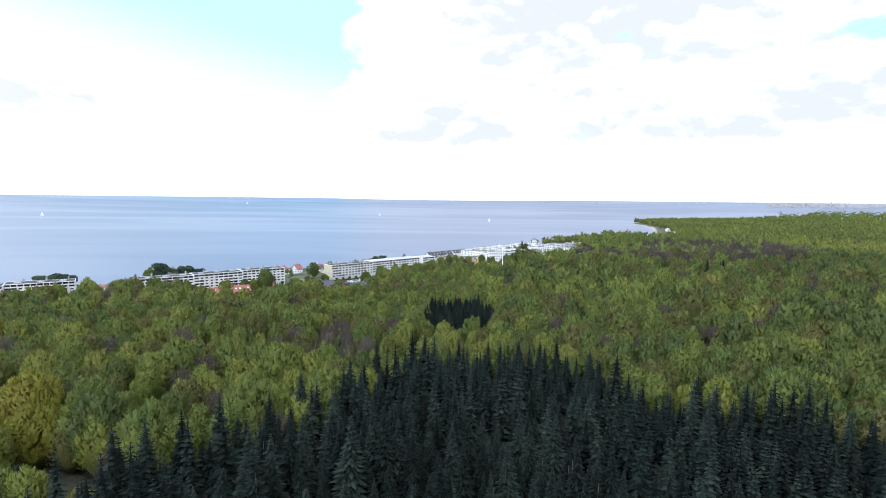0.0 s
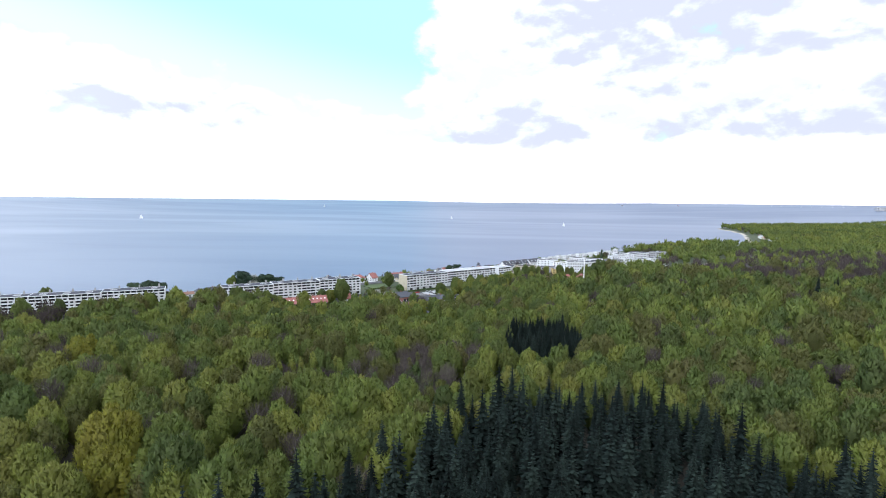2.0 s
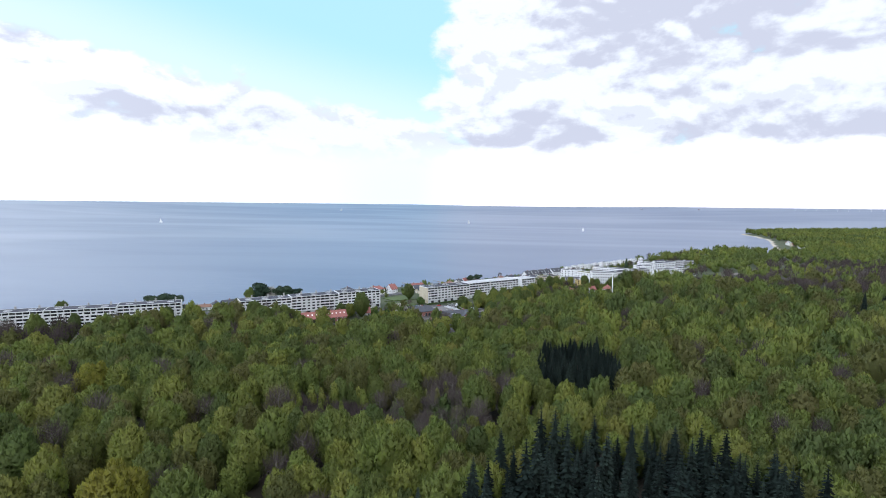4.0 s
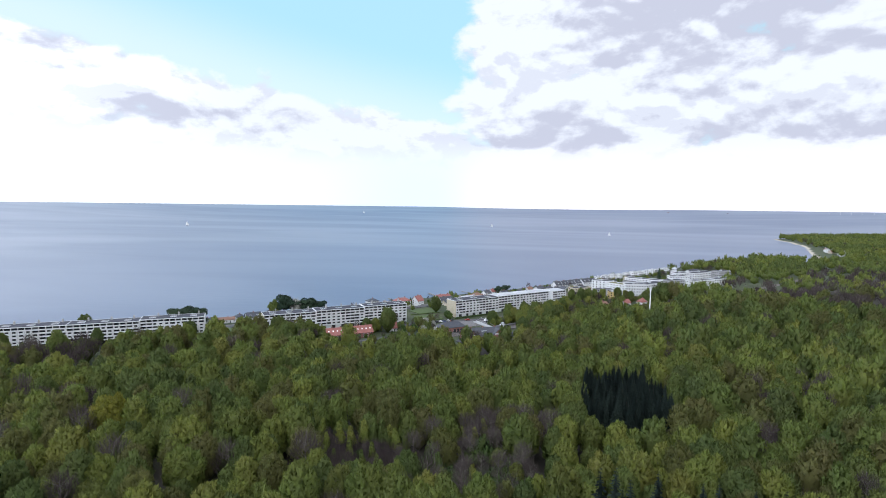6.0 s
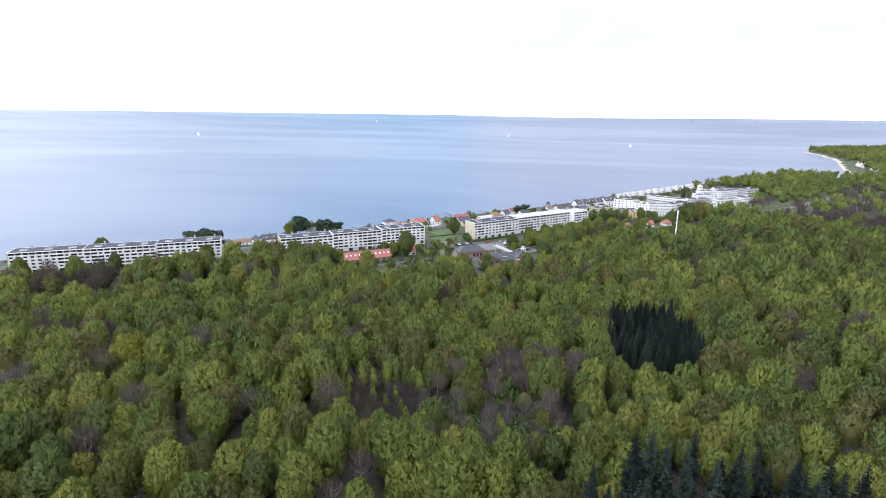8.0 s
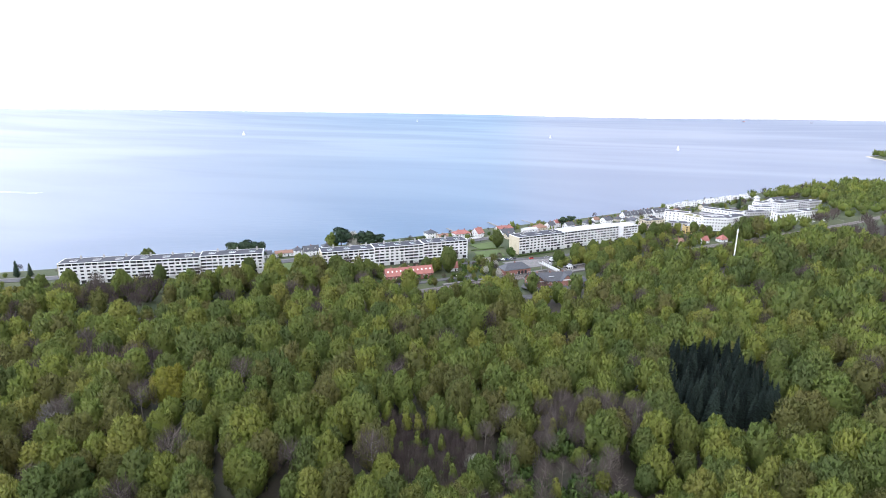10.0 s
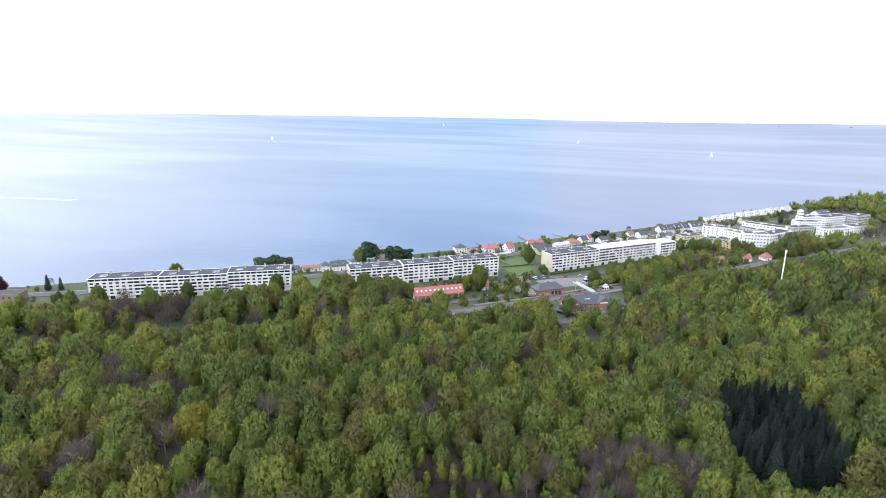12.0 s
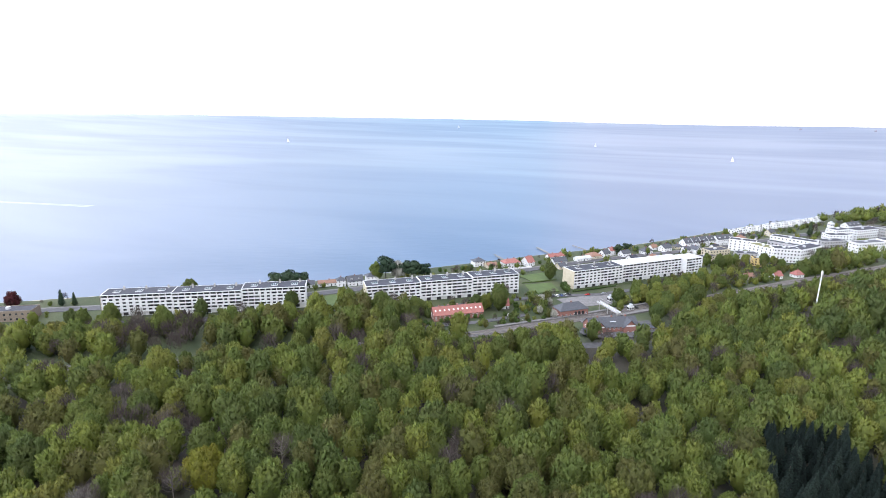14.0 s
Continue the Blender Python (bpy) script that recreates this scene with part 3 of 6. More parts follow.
def apartment_block(front_a, front_b, roof_z, sections, label, white_from=99, storeys=6):
    """A long slab block; the front runs from a to b. Sections: (length share, roof offset, forward offset)."""
    a, b = Vector(front_a), Vector(front_b)
    length = (b - a).length
    turn = math.degrees(math.atan2(b.y - a.y, b.x - a.x))
    step = 2.52
    base_z = roof_z - storeys * step
    block = thing("apartment_block", pose(a.x, a.y, base_z, 0, 0, turn), label, "apartment building", "slab blocks along the coast road")
    rng = random.Random(int(length * 7))
    x = 0.0
    depth = 15.5
    for s_i, (share, up, fwd) in enumerate(sections):
        L = length * share
        x0, x1 = x, x + L
        x = x1
        f = -fwd
        H = storeys * step + up
        white_top = s_i >= white_from
        part("wall", boxes((x0 + 0.02, x1 - 0.02, f + 1.35, depth + f, -3.0, H - 0.35)), white_render, block)
        part("gable_wall", boxes((x0, x0 + 0.25, f, depth + f + 0.1, -3.0, H - 0.1)), white_render if s_i else cream_render, block)
        part("gable_wall", boxes((x1 - 0.25, x1, f, depth + f + 0.1, -3.0, H - 0.1)), white_render, block)
        bays = max(3, round(L / 4.1))
        bw = (L - 0.5) / bays
        kinds = [rng.choice("LLWW") for _ in range(bays)]
        for k in range(storeys):
            z = k * step + up
            if k:
                part("floor_slab", boxes((x0 + 0.25, x1 - 0.25, f + 0.18, f + 1.35, z - 0.22, z)), white_render, block)
                top = 0.80 if k < storeys - 1 else 0.42
                part("balcony_parapet", boxes((x0 + 0.25, x1 - 0.25, f, f + 0.16, z - 0.30, z + top)), white_render, block, "white rendered balcony parapet")
            for i in range(bays):
                xa = x0 + 0.25 + i * bw
                if i and k < storeys - 1 and i % 3 == 0:
                    part("pier", boxes((xa - 0.13, xa + 0.13, f + 0.2, f + 1.35, z - (3.0 if k == 0 else 0) , z + step - 0.3)), white_render, block)
                if k == 0:
                    if i % 2:
                        part("garage_door", boxes((xa + 0.5, xa + bw - 0.5, f + 1.26, f + 1.40, z - 0.6, z + 1.9)), paint_dark, block)
                    continue
                wide = kinds[(i + (k * 3) // 5) % bays]
                zc = z + 0.75
                if k == storeys - 1:
                    put_window(block, pose(xa + bw / 2, f + 1.30, z + 0.45, 0, 0, 0), round(bw - 0.6, 1), 1.75, paint_dark)
                elif wide == "L":
                    put_window(block, pose(xa + bw / 2, f + 1.30, z + 0.3, 0, 0, 0), round(bw - 0.5, 1), 1.9, paint_dark)
                else:
                    part("infill", boxes((xa + 0.13, xa + bw - 0.13, f + 0.5, f + 1.35, z, z + step - 0.25)), white_render, block)
                    put_window(block, pose(xa + bw * 0.5, f + 0.47, z + 0.84, 0, 0, 0), round(bw * 0.5, 1), 1.2, paint_dark)
        roof = part("roof", boxes((x0 + 0.3, x1 - 0.3, f + 0.5, depth + f - 0.1, H - 0.35, H)), roof_white if white_top else roof_felt, block, "white flat roof" if white_top else "dark felt flat roof")
        part("roof_edge", boxes((x0 - 0.05, x1 + 0.05, f + 0.3, f + 0.56, H - 0.42, H + 0.16)), white_render, roof)
        part("roof_edge", boxes((x0 - 0.05, x1 + 0.05, depth + f - 0.1, depth + f + 0.16, H - 0.42, H + 0.12)), white_render, roof)
        part("roof_edge", boxes((x0 - 0.04, x0 + 0.3, f + 0.56, depth + f - 0.1, H - 0.42, H + 0.14)), white_render, roof)
        part("roof_edge", boxes((x1 - 0.3, x1 + 0.04, f + 0.56, depth + f - 0.1, H - 0.42, H + 0.14)), white_render, roof)
        if not white_top:
            for q in (0.18, 0.5, 0.82):
                xc = x0 + L * q
                sk = part("skylight", boxes((xc - 2.2, xc + 2.2, f + 5.0, f + 9.4, H, H + 0.5)), zinc, block, "grey framed roof light")
                for e in (-1.45, 0.0, 1.45):
                    part("pane", boxes((xc + e - 0.6, xc + e + 0.6, f + 5.3, f + 9.1, H + 0.5, H + 0.58)), glass, sk)
                bm = boxes((xc + 2.8, xc + 3.9, f + 11.2, f + 12.2, H, H + 2.2))
                add_box(bm, xc + 2.7, xc + 4.0, f + 11.1, f + 12.3, H + 2.2, H + 2.35)
                add_tube(bm, (xc + 3.1, f + 11.7, H + 2.35), (xc + 3.1, f + 11.7, H + 3.0), 0.14, 0.14)
                add_tube(bm, (xc + 3.6, f + 11.7, H + 2.35), (xc + 3.6, f + 11.7, H + 3.0), 0.14, 0.14)
                part("chimney", bm, concrete, block)
    return block


apartment_block((-411, 354), (-293.7, 426.8), 23.5, [(0.335, -0.2, 0), (0.34, 0.0, 1.5), (0.325, 0.5, 0)], "long six-storey white apartment block with dark flat roof")
apartment_block((-253.7, 446.1), (-156.5, 522.5), 23.5, [(0.34, -0.3, 0), (0.34, 0.2, 0), (0.32, 0.9, 0)], "six-storey white apartment block stepping up in three sections")
apartment_block((-116.8, 550.7), (-17.5, 649.5), 23.5, [(0.37, 0.0, 0), (0.20, 0.3, -0.5), (0.29, 0.3, -0.5), (0.14, 0.6, 4.5)], "six-storey white apartment block, partly white roofed", 1)


def roof_mesh(L, W, eave, ridge, style, over=0.45):
    """Gable or hip roof with thickness, ridge along x."""
    bm = bmesh.new()
    cut = 0.0 if style == "gable" else min(W / 2, L / 2 - 0.6)
    x0, x1, y0, y1 = -over, L + over, -over, W + over
    drop = (ridge - eave) / (W / 2) * over
    e = eave - drop
    for dz in (0.0, 0.22):
        c = [bm.verts.new(p) for p in ((x0, y0, e + dz), (x1, y0, e + dz), (x1, y1, e + dz), (x0, y1, e + dz), (x0 + cut, W / 2, ridge + dz), (x1 - cut, W / 2, ridge + dz))]
        if dz == 0.0:
            low = c
        top = c
    for c, flip in ((low, True), (top, False)):
        for f in ((0, 1, 5, 4), (2, 3, 4, 5), (1, 2, 5), (3, 0, 4)):
            if style == "gable" and len(f) == 3:
                continue
            bm.faces.new([c[i] for i in (f[::-1] if flip else f)])
    rim = [(0, 1), (1, 2), (2, 3), (3, 0)] if style == "hip" else [(0, 1), (1, 5), (5, 2), (2, 3), (3, 4), (4, 0)]
    for i, j in rim:
        bm.faces.new((low[i], low[j], top[j], top[i]))
    return bm


def gable_walls(L, W, eave, ridge, style):
    bm = boxes((0, L, 0, W, -2.5, eave))
    if style == "gable":
        for x in (0.0, L):
            a = [bm.verts.new(p) for p in ((x, 0, eave), (x, W, eave), (x, W / 2, ridge))]
            bm.faces.new(a)
            t = 0.25 if x == 0 else -0.25
            b = [bm.verts.new((v.co.x + t, v.co.y, v.co.z)) for v in a]
            bm.faces.new(b[::-1])
    return bm


def house(x, y, turn, L, W, eave, ridge, style, wall, roof, label, group="", chimneys=1, floors=1, dormers=0, name="house", lights=0, door=True, z=None, bay=3.0):
    """A house with its front edge starting at (x, y), running along turn."""
    m = pose(x, y, (ground_z(x, y) if z is None else z) + 0.1, 0, 0, turn)
    FOOTPRINTS.append((x, y, turn, L, W))
    h = thing(name, m, label, name.replace("_", " "), group)
    part("wall", gable_walls(L, W, eave, ridge, style), wall, h)
    rf = part("roof", roof_mesh(L, W, eave, ridge, style), roof, h)
    for k in range(chimneys):
        cx = L * (k + 0.7) / (chimneys + 0.4)
        bm = boxes((cx - 0.4, cx + 0.4, W / 2 - 0.35, W / 2 + 0.35, ridge - 0.5, ridge + 1.0), (cx - 0.48, cx + 0.48, W / 2 - 0.43, W / 2 + 0.43, ridge + 1.0, ridge + 1.15))
        part("chimney", bm, brick_red, rf)
    fh = eave / floors
    n = max(2, int(L / bay))
    for f in range(floors):
        for k in range(n):
            xc = L * (k + 0.5) / n
            if f == 0 and door and k == n // 2:
                d = part("door", boxes((xc - 0.5, xc + 0.5, -0.06, 0.06, 0, 2.05)), paint_dark, h)
                part("handle", boxes((xc + 0.34, xc + 0.42, -0.12, -0.06, 1.0, 1.08)), steel, d)
                continue
            put_window(h, pose(xc, -0.04, f * fh + 0.9, 0, 0, 0), 1.2, 1.3, paint_white, True)
        for q in (0.3, 0.7):
            put_window(h, pose(-0.04, W * q, f * fh + 0.9, 0, 0, -90), 1.2, 1.3, paint_white)
    slope = (ridge - eave) / (W / 2)
    for k in range(dormers):
        xc = L * (k + 0.5) / dormers
        zb = eave + slope * W * 0.14
        bm = boxes((xc - 0.8, xc + 0.8, W * 0.12, W * 0.40, zb - 0.3, zb + 1.25))
        dm = part("dormer", bm, white_render, h, "small white dormer")
        part("dormer_roof", boxes((xc - 1.0, xc + 1.0, W * 0.12 - 0.2, W * 0.42, zb + 1.25, zb + 1.4)), roof, dm)
        put_window(dm, pose(xc, W * 0.12 - 0.03, zb + 0.1, 0, 0, 0), 1.2, 1.0, paint_white)
    for k in range(lights):
        xc = L * (k + 0.5) / lights
        yy = W * 0.22
        a = math.degrees(math.atan(slope))
        ob = part("roof_window", boxes((-0.45, 0.45, 0.0, 1.1, -0.1, 0.12)), paint_white, rf, "", pose(xc, yy, eave + slope * yy + 0.2, a, 0, 0))
    return h


def white_block(x, y, turn, L, W, H, floors, label, roof=None, group="white flats by the shore", wall=None, name="apartment_house", balconies=False, bay=3.4, z=None):
    """A flat-roofed rendered block with rows of windows."""
    wall, roof = wall or white_render, roof or roof_felt
    FOOTPRINTS.append((x, y, turn, L, W))
    h = thing(name, pose(x, y, (ground_z(x, y) if z is None else z) + 0.1, 0, 0, turn), label, "apartment building", group)
    part("wall", boxes((0, L, 0, W, -2.5, H)), wall, h)
    rf = part("roof", boxes((0.3, L - 0.3, 0.3, W - 0.3, H, H + 0.12)), roof, h)
    for b in ((0, L, 0, 0.3), (0, L, W - 0.3, W), (0, 0.3, 0.3, W - 0.3), (L - 0.3, L, 0.3, W - 0.3)):
        part("parapet", boxes((*b, H, H + 0.5)), wall, rf)
    part("roof_hatch", boxes((L * 0.4, L * 0.4 + 2.2, W * 0.4, W * 0.4 + 2.2, H + 0.12, H + 1.7)), zinc, rf)
    fh = H / floors
    n, nw = max(2, int(L / bay)), max(2, int(W / bay))
    for f in range(floors):
        for k in range(n):
            xc = L * (k + 0.5) / n
            put_window(h, pose(xc, -0.04, f * fh + 0.85, 0, 0, 0), 1.3, 1.4, paint_dark)
            if balconies and f and k % 2:
                bc = part("balcony", boxes((xc - 1.5, xc + 1.5, -1.3, -0.1, f * fh - 0.15, f * fh)), white_render, h)
                part("railing", boxes((xc - 1.5, xc + 1.5, -1.3, -1.22, f * fh, f * fh + 1.0)), white_render, bc)
        for k in range(nw):
            put_window(h, pose(-0.04, W * (k + 0.5) / nw, f * fh + 0.85, 0, 0, -90), 1.3, 1.4, paint_dark)
    return h


# the brick terrace, the cottage and the station
house(-195.5, 437.5, 38.5, 36.5, 10.0, 4.2, 8.8, "gable", brick_red, roof_tile, "long brick terrace with red tiled roof and pale roof windows", chimneys=5, floors=2, lights=11, name="terrace_house", dormers=0)
house(-161.0, 479.5, 30, 8.0, 7.0, 3.0, 7.2, "gable", white_render, roof_tile, "small white cottage with steep red tiled roof", name="cottage")
st = house(-115.5, 480.5, 41, 23.0, 11.0, 5.0, 8.8, "hip", brick_red, roof_slate, "red brick station pavilion with arches and hipped slate roof", name="station_house", door=False)
for k in range(3):
    xc = 12.5 + k * 3.0
    # solid dark plate on the wall; its paint stands for the shade inside an arch
    bm = boxes((xc - 1.0, xc + 1.0, -0.2, 0.05, 0.2, 2.6))
    bmesh.ops.create_cone(bm, cap_ends=True, segments=18, radius1=1.0, radius2=1.0, depth=0.25, matrix=pose(xc, -0.075, 2.6, 90, 0, 0))
    part("arch_shade_plate", bm, paint_dark, st, "dark arched plate painted for the shade of an opening")
st = house(-92.5, 457.5, 31, 34.0, 11.0, 5.6, 10.4, "gable", brick_red, roof_slate, "red brick station building with slate roof and cross gables", name="station_house", chimneys=3, floors=2, lights=0)
for xa, wl in ((1.5, 8.5), (23.0, 9.0)):
    bm = bmesh.new()
    add_box(bm, xa, xa + wl, -2.2, 5.5, -2.5, 5.6)
    v = [bm.verts.new(p) for p in ((xa, -2.2, 5.6), (xa + wl, -2.2, 5.6), (xa + wl / 2, -2.2, 9.9), (xa, 5.5, 5.6), (xa + wl, 5.5, 5.6), (xa + wl / 2, 5.5, 9.9))]
    for f in ((0, 1, 2), (5, 4, 3), (0, 2, 5, 3), (2, 1, 4, 5)):
        bm.faces.new([v[i] for i in f])
    wing = part("gable_wing", bm, brick_red, st, "projecting brick gable wing")
    bm = bmesh.new()
    for s in (0, 1):
        a = (xa - 0.5, 5.3) if s == 0 else (xa + wl + 0.5, 5.3)
        q = [bm.verts.new(p) for p in ((a[0], -2.7, a[1]), (a[0], 5.8, a[1]), (xa + wl / 2, 5.8, 10.15), (xa + wl / 2, -2.7, 10.15))]
        q2 = [bm.verts.new((p.co.x, p.co.y, p.co.z + 0.2)) for p in q]
        bm.faces.new(q)
        bm.faces.new(q2[::-1])
        for i in range(4):
            bm.faces.new((q[i], q[(i + 1) % 4], q2[(i + 1) % 4], q2[i]))
    part("gable_roof", bm, roof_slate, wing)
    bm = boxes((xa + 1.2, xa + wl - 1.2, -2.28, -2.2, 6.0, 6.9))
    part("timber_panel", bm, white_render, wing, "white half-timbered panel")
    for q in (0.3, 0.7):
        put_window(wing, pose(xa + wl * q, -2.24, 1.0, 0, 0, 0), 1.2, 1.6, paint_white, True)
part("roof_light", boxes((15, 19, 2.0, 5.0, 8.0, 8.4)), zinc, st, "pale glazed roof light")
part("canopy", boxes((-3, 1.4, -3.5, 6, 3.0, 3.25)), roof_felt, st)
house(-61.5, 479.5, 31, 10, 6, 2.6, 4.4, "hip", brick_red, roof_slate, "low slate-roofed brick annexe at the platform", name="annexe", chimneys=0, door=False)


def footbridge():
    ob = thing("footbridge", pose(-92, 508, ground_z(-92, 508), 0, 0, 40), "white steel footbridge with stairs over the railway", "footbridge")
    part("deck", boxes((0, 3.0, -22, 3, 5.2, 5.5)), concrete, ob)
    for x in (0.0, 2.92):
        part("parapet", boxes((x, x + 0.08, -22, 3, 5.5, 6.6)), zinc, ob)
    for y in (-20.0, -9.0, 1.0):
        part("column", boxes((1.2, 1.8, y - 0.3, y + 0.3, -1, 5.2)), concrete, ob)
    for s, y0 in ((1, 0.5), (1, -20.5)):
        stair = part("stair_flight", boxes(*[(3.0 + k * 0.42, 3.42 + k * 0.42, y0, y0 + 2.2, 5.0 - k * 0.24 - 0.3, 5.3 - k * 0.24) for k in range(21)]), concrete, ob)
        bm = bmesh.new()
        q = [bm.verts.new(p) for p in ((3.0, y0, 8.2), (12.0, y0, 3.0), (12.0, y0 + 2.4, 3.0), (3.0, y0 + 2.4, 8.2))]
        q2 = [bm.verts.new((v.co.x, v.co.y, v.co.z + 0.15)) for v in q]
        bm.faces.new(q[::-1])
        bm.faces.new(q2)
        for i in range(4):
            bm.faces.new((q[i], q[(i + 1) % 4], q2[(i + 1) % 4], q2[i]))
        part("stair_roof", bm, roof_white, ob, "white sloping stair roof")


footbridge()
white_block(-86, 531, 41, 3.4, 3.0, 2.9, 1, "small white ticket kiosk on the square", roof_white, "", name="kiosk", bay=2.0)
white_block(-70.5, 516, 41, 4.2, 3.0, 2.6, 1, "white platform shelter by the railway", roof_white, "", name="shelter", bay=2.0)
house(14, 570, 44, 6, 5, 3.0, 6.0, "gable", cream_render, roof_tile, "small cream cabin with orange-red roof by the railway", name="cabin", chimneys=0)
house(47, 655, 40, 9, 7, 3.0, 6.6, "gable", white_render, roof_tile, "white house with red tiled roof among gardens", "garden houses")
house(66, 668, 40, 9, 7, 3.0, 6.4, "hip", white_render, roof_tile, "white house with hipped red roof among gardens", "garden houses")
house(22, 642, 40, 10, 6, 2.8, 5.2, "gable", cream_render, roof_brown, "low cream garden house with brown roof", "garden houses")

# villas between the coast road and the water
SEA_ROW = "villas between road and sea"
house(-331, 476, 40, 9, 7, 3.4, 5.6, "gable", white_render, roof_slate, "white seaside house with grey roof", SEA_ROW)
house(-322, 484, 40, 19, 7, 3.0, 4.8, "gable", white_render, roof_brown, "long low white house with rusty brown roof", SEA_ROW)
house(-306, 489, 44, 7, 7, 5.4, 7.4, "hip", white_render, roof_slate, "tall white seaside house with dark hipped roof", SEA_ROW, floors=2)
house(-298, 493, 44, 13, 8, 4.4, 8.2, "gable", white_render, roof_slate, "white villa with steep dark slate gables", SEA_ROW, floors=2, dormers=2)
house(-288, 508, 44, 9, 8, 6.0, 8.0, "hip", white_render, roof_slate, "white villa with dark hipped roof beside a bright tree", SEA_ROW, floors=2)
house(-221, 603, 44, 12, 9, 5.2, 7.4, "hip", white_render, roof_slate, "cream-white villa with dark hipped roof by the shore", SEA_ROW, floors=2)
house(-205, 596, 45, 11, 9, 2.8, 4.6, "gable", cream_render, roof_brown, "low brown-roofed boathouse by the shore", SEA_ROW)
house(-189, 599, 42, 17, 10, 5.6, 8.4, "hip", white_render, roof_tile, "large white villa with red hipped roof and garden wall", SEA_ROW, floors=2, chimneys=2)
house(-170, 616, 60, 9, 10, 4.0, 9.0, "gable", white_render, roof_tile, "white house with tall red gabled roof", SEA_ROW, floors=2)
house(-147, 630, 44, 15, 8, 3.2, 6.4, "gable", white_render, roof_slate, "white house with wide dark gabled roof", SEA_ROW)
house(-128, 653, 44, 17, 7, 3.0, 4.6, "gable", white_render, roof_white, "long pale-roofed seaside building", SEA_ROW)
house(-116, 669, 44, 13, 11, 3.2, 6.2, "hip", cream_render, roof_brown, "wide brown-roofed house among shore gardens", SEA_ROW)
house(-104, 679, 60, 10, 8, 4.4, 8.0, "gable", white_render, roof_slate, "white gabled house with dark roof", SEA_ROW, floors=2)
house(-86, 690, 50, 11, 8, 3.6, 6.4, "gable", white_render, roof_slate, "white house with dark roof near the beach", SEA_ROW)
house(-66, 712, 48, 12, 8, 3.6, 6.8, "hip", white_render, roof_slate, "white house with dark hipped roof near the beach", SEA_ROW)
house(-46, 735, 48, 11, 9, 4.2, 7.2, "gable", white_render, roof_slate, "white gabled house above the beach", SEA_ROW, floors=2)
part("garden_wall", boxes((0, 30, 0, 0.35, -0.6, 1.9)), white_render, thing("garden_wall", pose(-188, 593, ground_z(-188, 593), 0, 0, 42), "long white rendered garden wall along the road", "wall"))

# white terraces and flats further along the shore
for k in range(4):
    x, y = -24 + k * 8.6, 764 + k * 8.4
    house(x, y, 44, 10.0, 10, 6.0, 10.4, "gable", white_render, roof_slate, "white gabled terrace house with steep dark roof", "gabled terrace by the sea", floors=2, dormers=1)
house(11, 790, 44, 24, 10, 7.0, 11.0, "gable", white_render, roof_slate, "tall white terrace with steep dark roof", "gabled terrace by the sea", floors=2, dormers=3)
for k in range(12):
    t = k / 11
    x, y = 36 + 128 * t, 872 + 152 * t
    white_block(x, y, 48, 8.6, 8.5, 5.8 + 0.5 * (k % 3), 2, "small white cubic villa on the shore", roof_felt, "row of white cubic villas", name="villa", bay=3.8)
white_block(19, 763, -12, 26, 13, 12.2, 4, "white angular apartment house with dark roof", roof_felt, bay=3.8)
white_block(36, 747, -42, 26, 14, 12.0, 4, "white angular apartment house with planted roof", roof_sedum, bay=3.8)
white_block(56, 726, 8, 24, 14, 13.6, 4, "bright white apartment house with four window rows", roof_felt, bay=3.0)
white_block(80, 729, 51, 42, 14, 13.4, 4, "white apartment house with dark balconies", roof_felt, balconies=True, bay=3.8)
white_block(64, 800, -26, 44, 13, 12.5, 4, "long white apartment house with dark roof", roof_felt, bay=3.6)
white_block(58, 776, -30, 40, 9, 11.0, 3, "grey-white flats with dark pitched top floor", roof_felt, wall=grey_render, bay=3.4)
white_block(-3, 708, 40, 26, 12, 8.6, 3, "pale yellow-grey flats with dark roof", roof_felt, wall=cream_render)
white_block(22, 712, 12, 20, 11, 8.0, 3, "grey-brown flats with dark roof", roof_felt, wall=grey_render)
white_block(35, 699, 8, 9, 9, 7.4, 3, "small ochre yellow house end", roof_felt, wall=yellow_render, name="house_block")
white_block(-12, 690, 44, 22, 9, 5.0, 2, "low pale flats with grey roof", roof_felt, wall=cream_render)
white_block(130, 838, 20, 26, 14, 11.5, 4, "white stepped hotel wing with flat roof", roof_felt, balconies=True)
white_block(143, 866, 40, 24, 13, 13.0, 4, "white hotel block with flat roof", roof_felt)
white_block(141, 884, 30, 5, 5, 18, 5, "slim white tower above the hotel", roof_white, name="tower", bay=3.0)
white_block(118, 806, 35, 30, 12, 9.5, 3, "white hotel house with dark roof", roof_felt, wall=grey_render)
white_block(150, 806, 38, 40, 12, 10.5, 3, "long white spa building with many windows", roof_slate)
white_block(186, 838, 42, 34, 14, 10.0, 3, "white spa wing beside the railway", roof_felt)
white_block(168, 880, 42, 46, 16, 12.0, 4, "large white hotel wing with terraces", roof_felt, balconies=True)
white_block(206, 896, 44, 26, 14, 14.0, 4, "pale grey hotel block with dark glazed bays", roof_felt, wall=grey_render, bay=2.6)
house(180, 955, 44, 26, 11, 5.0, 9.0, "gable", white_render, roof_slate, "white seaside manor with dark gabled roof", "gabled terrace by the sea", floors=2, dormers=3)
white_block(-478, 318, 32, 30, 12, 7.0, 2, "brown brick flats with dark roof behind trees", roof_felt, "", wall=brown_brick)

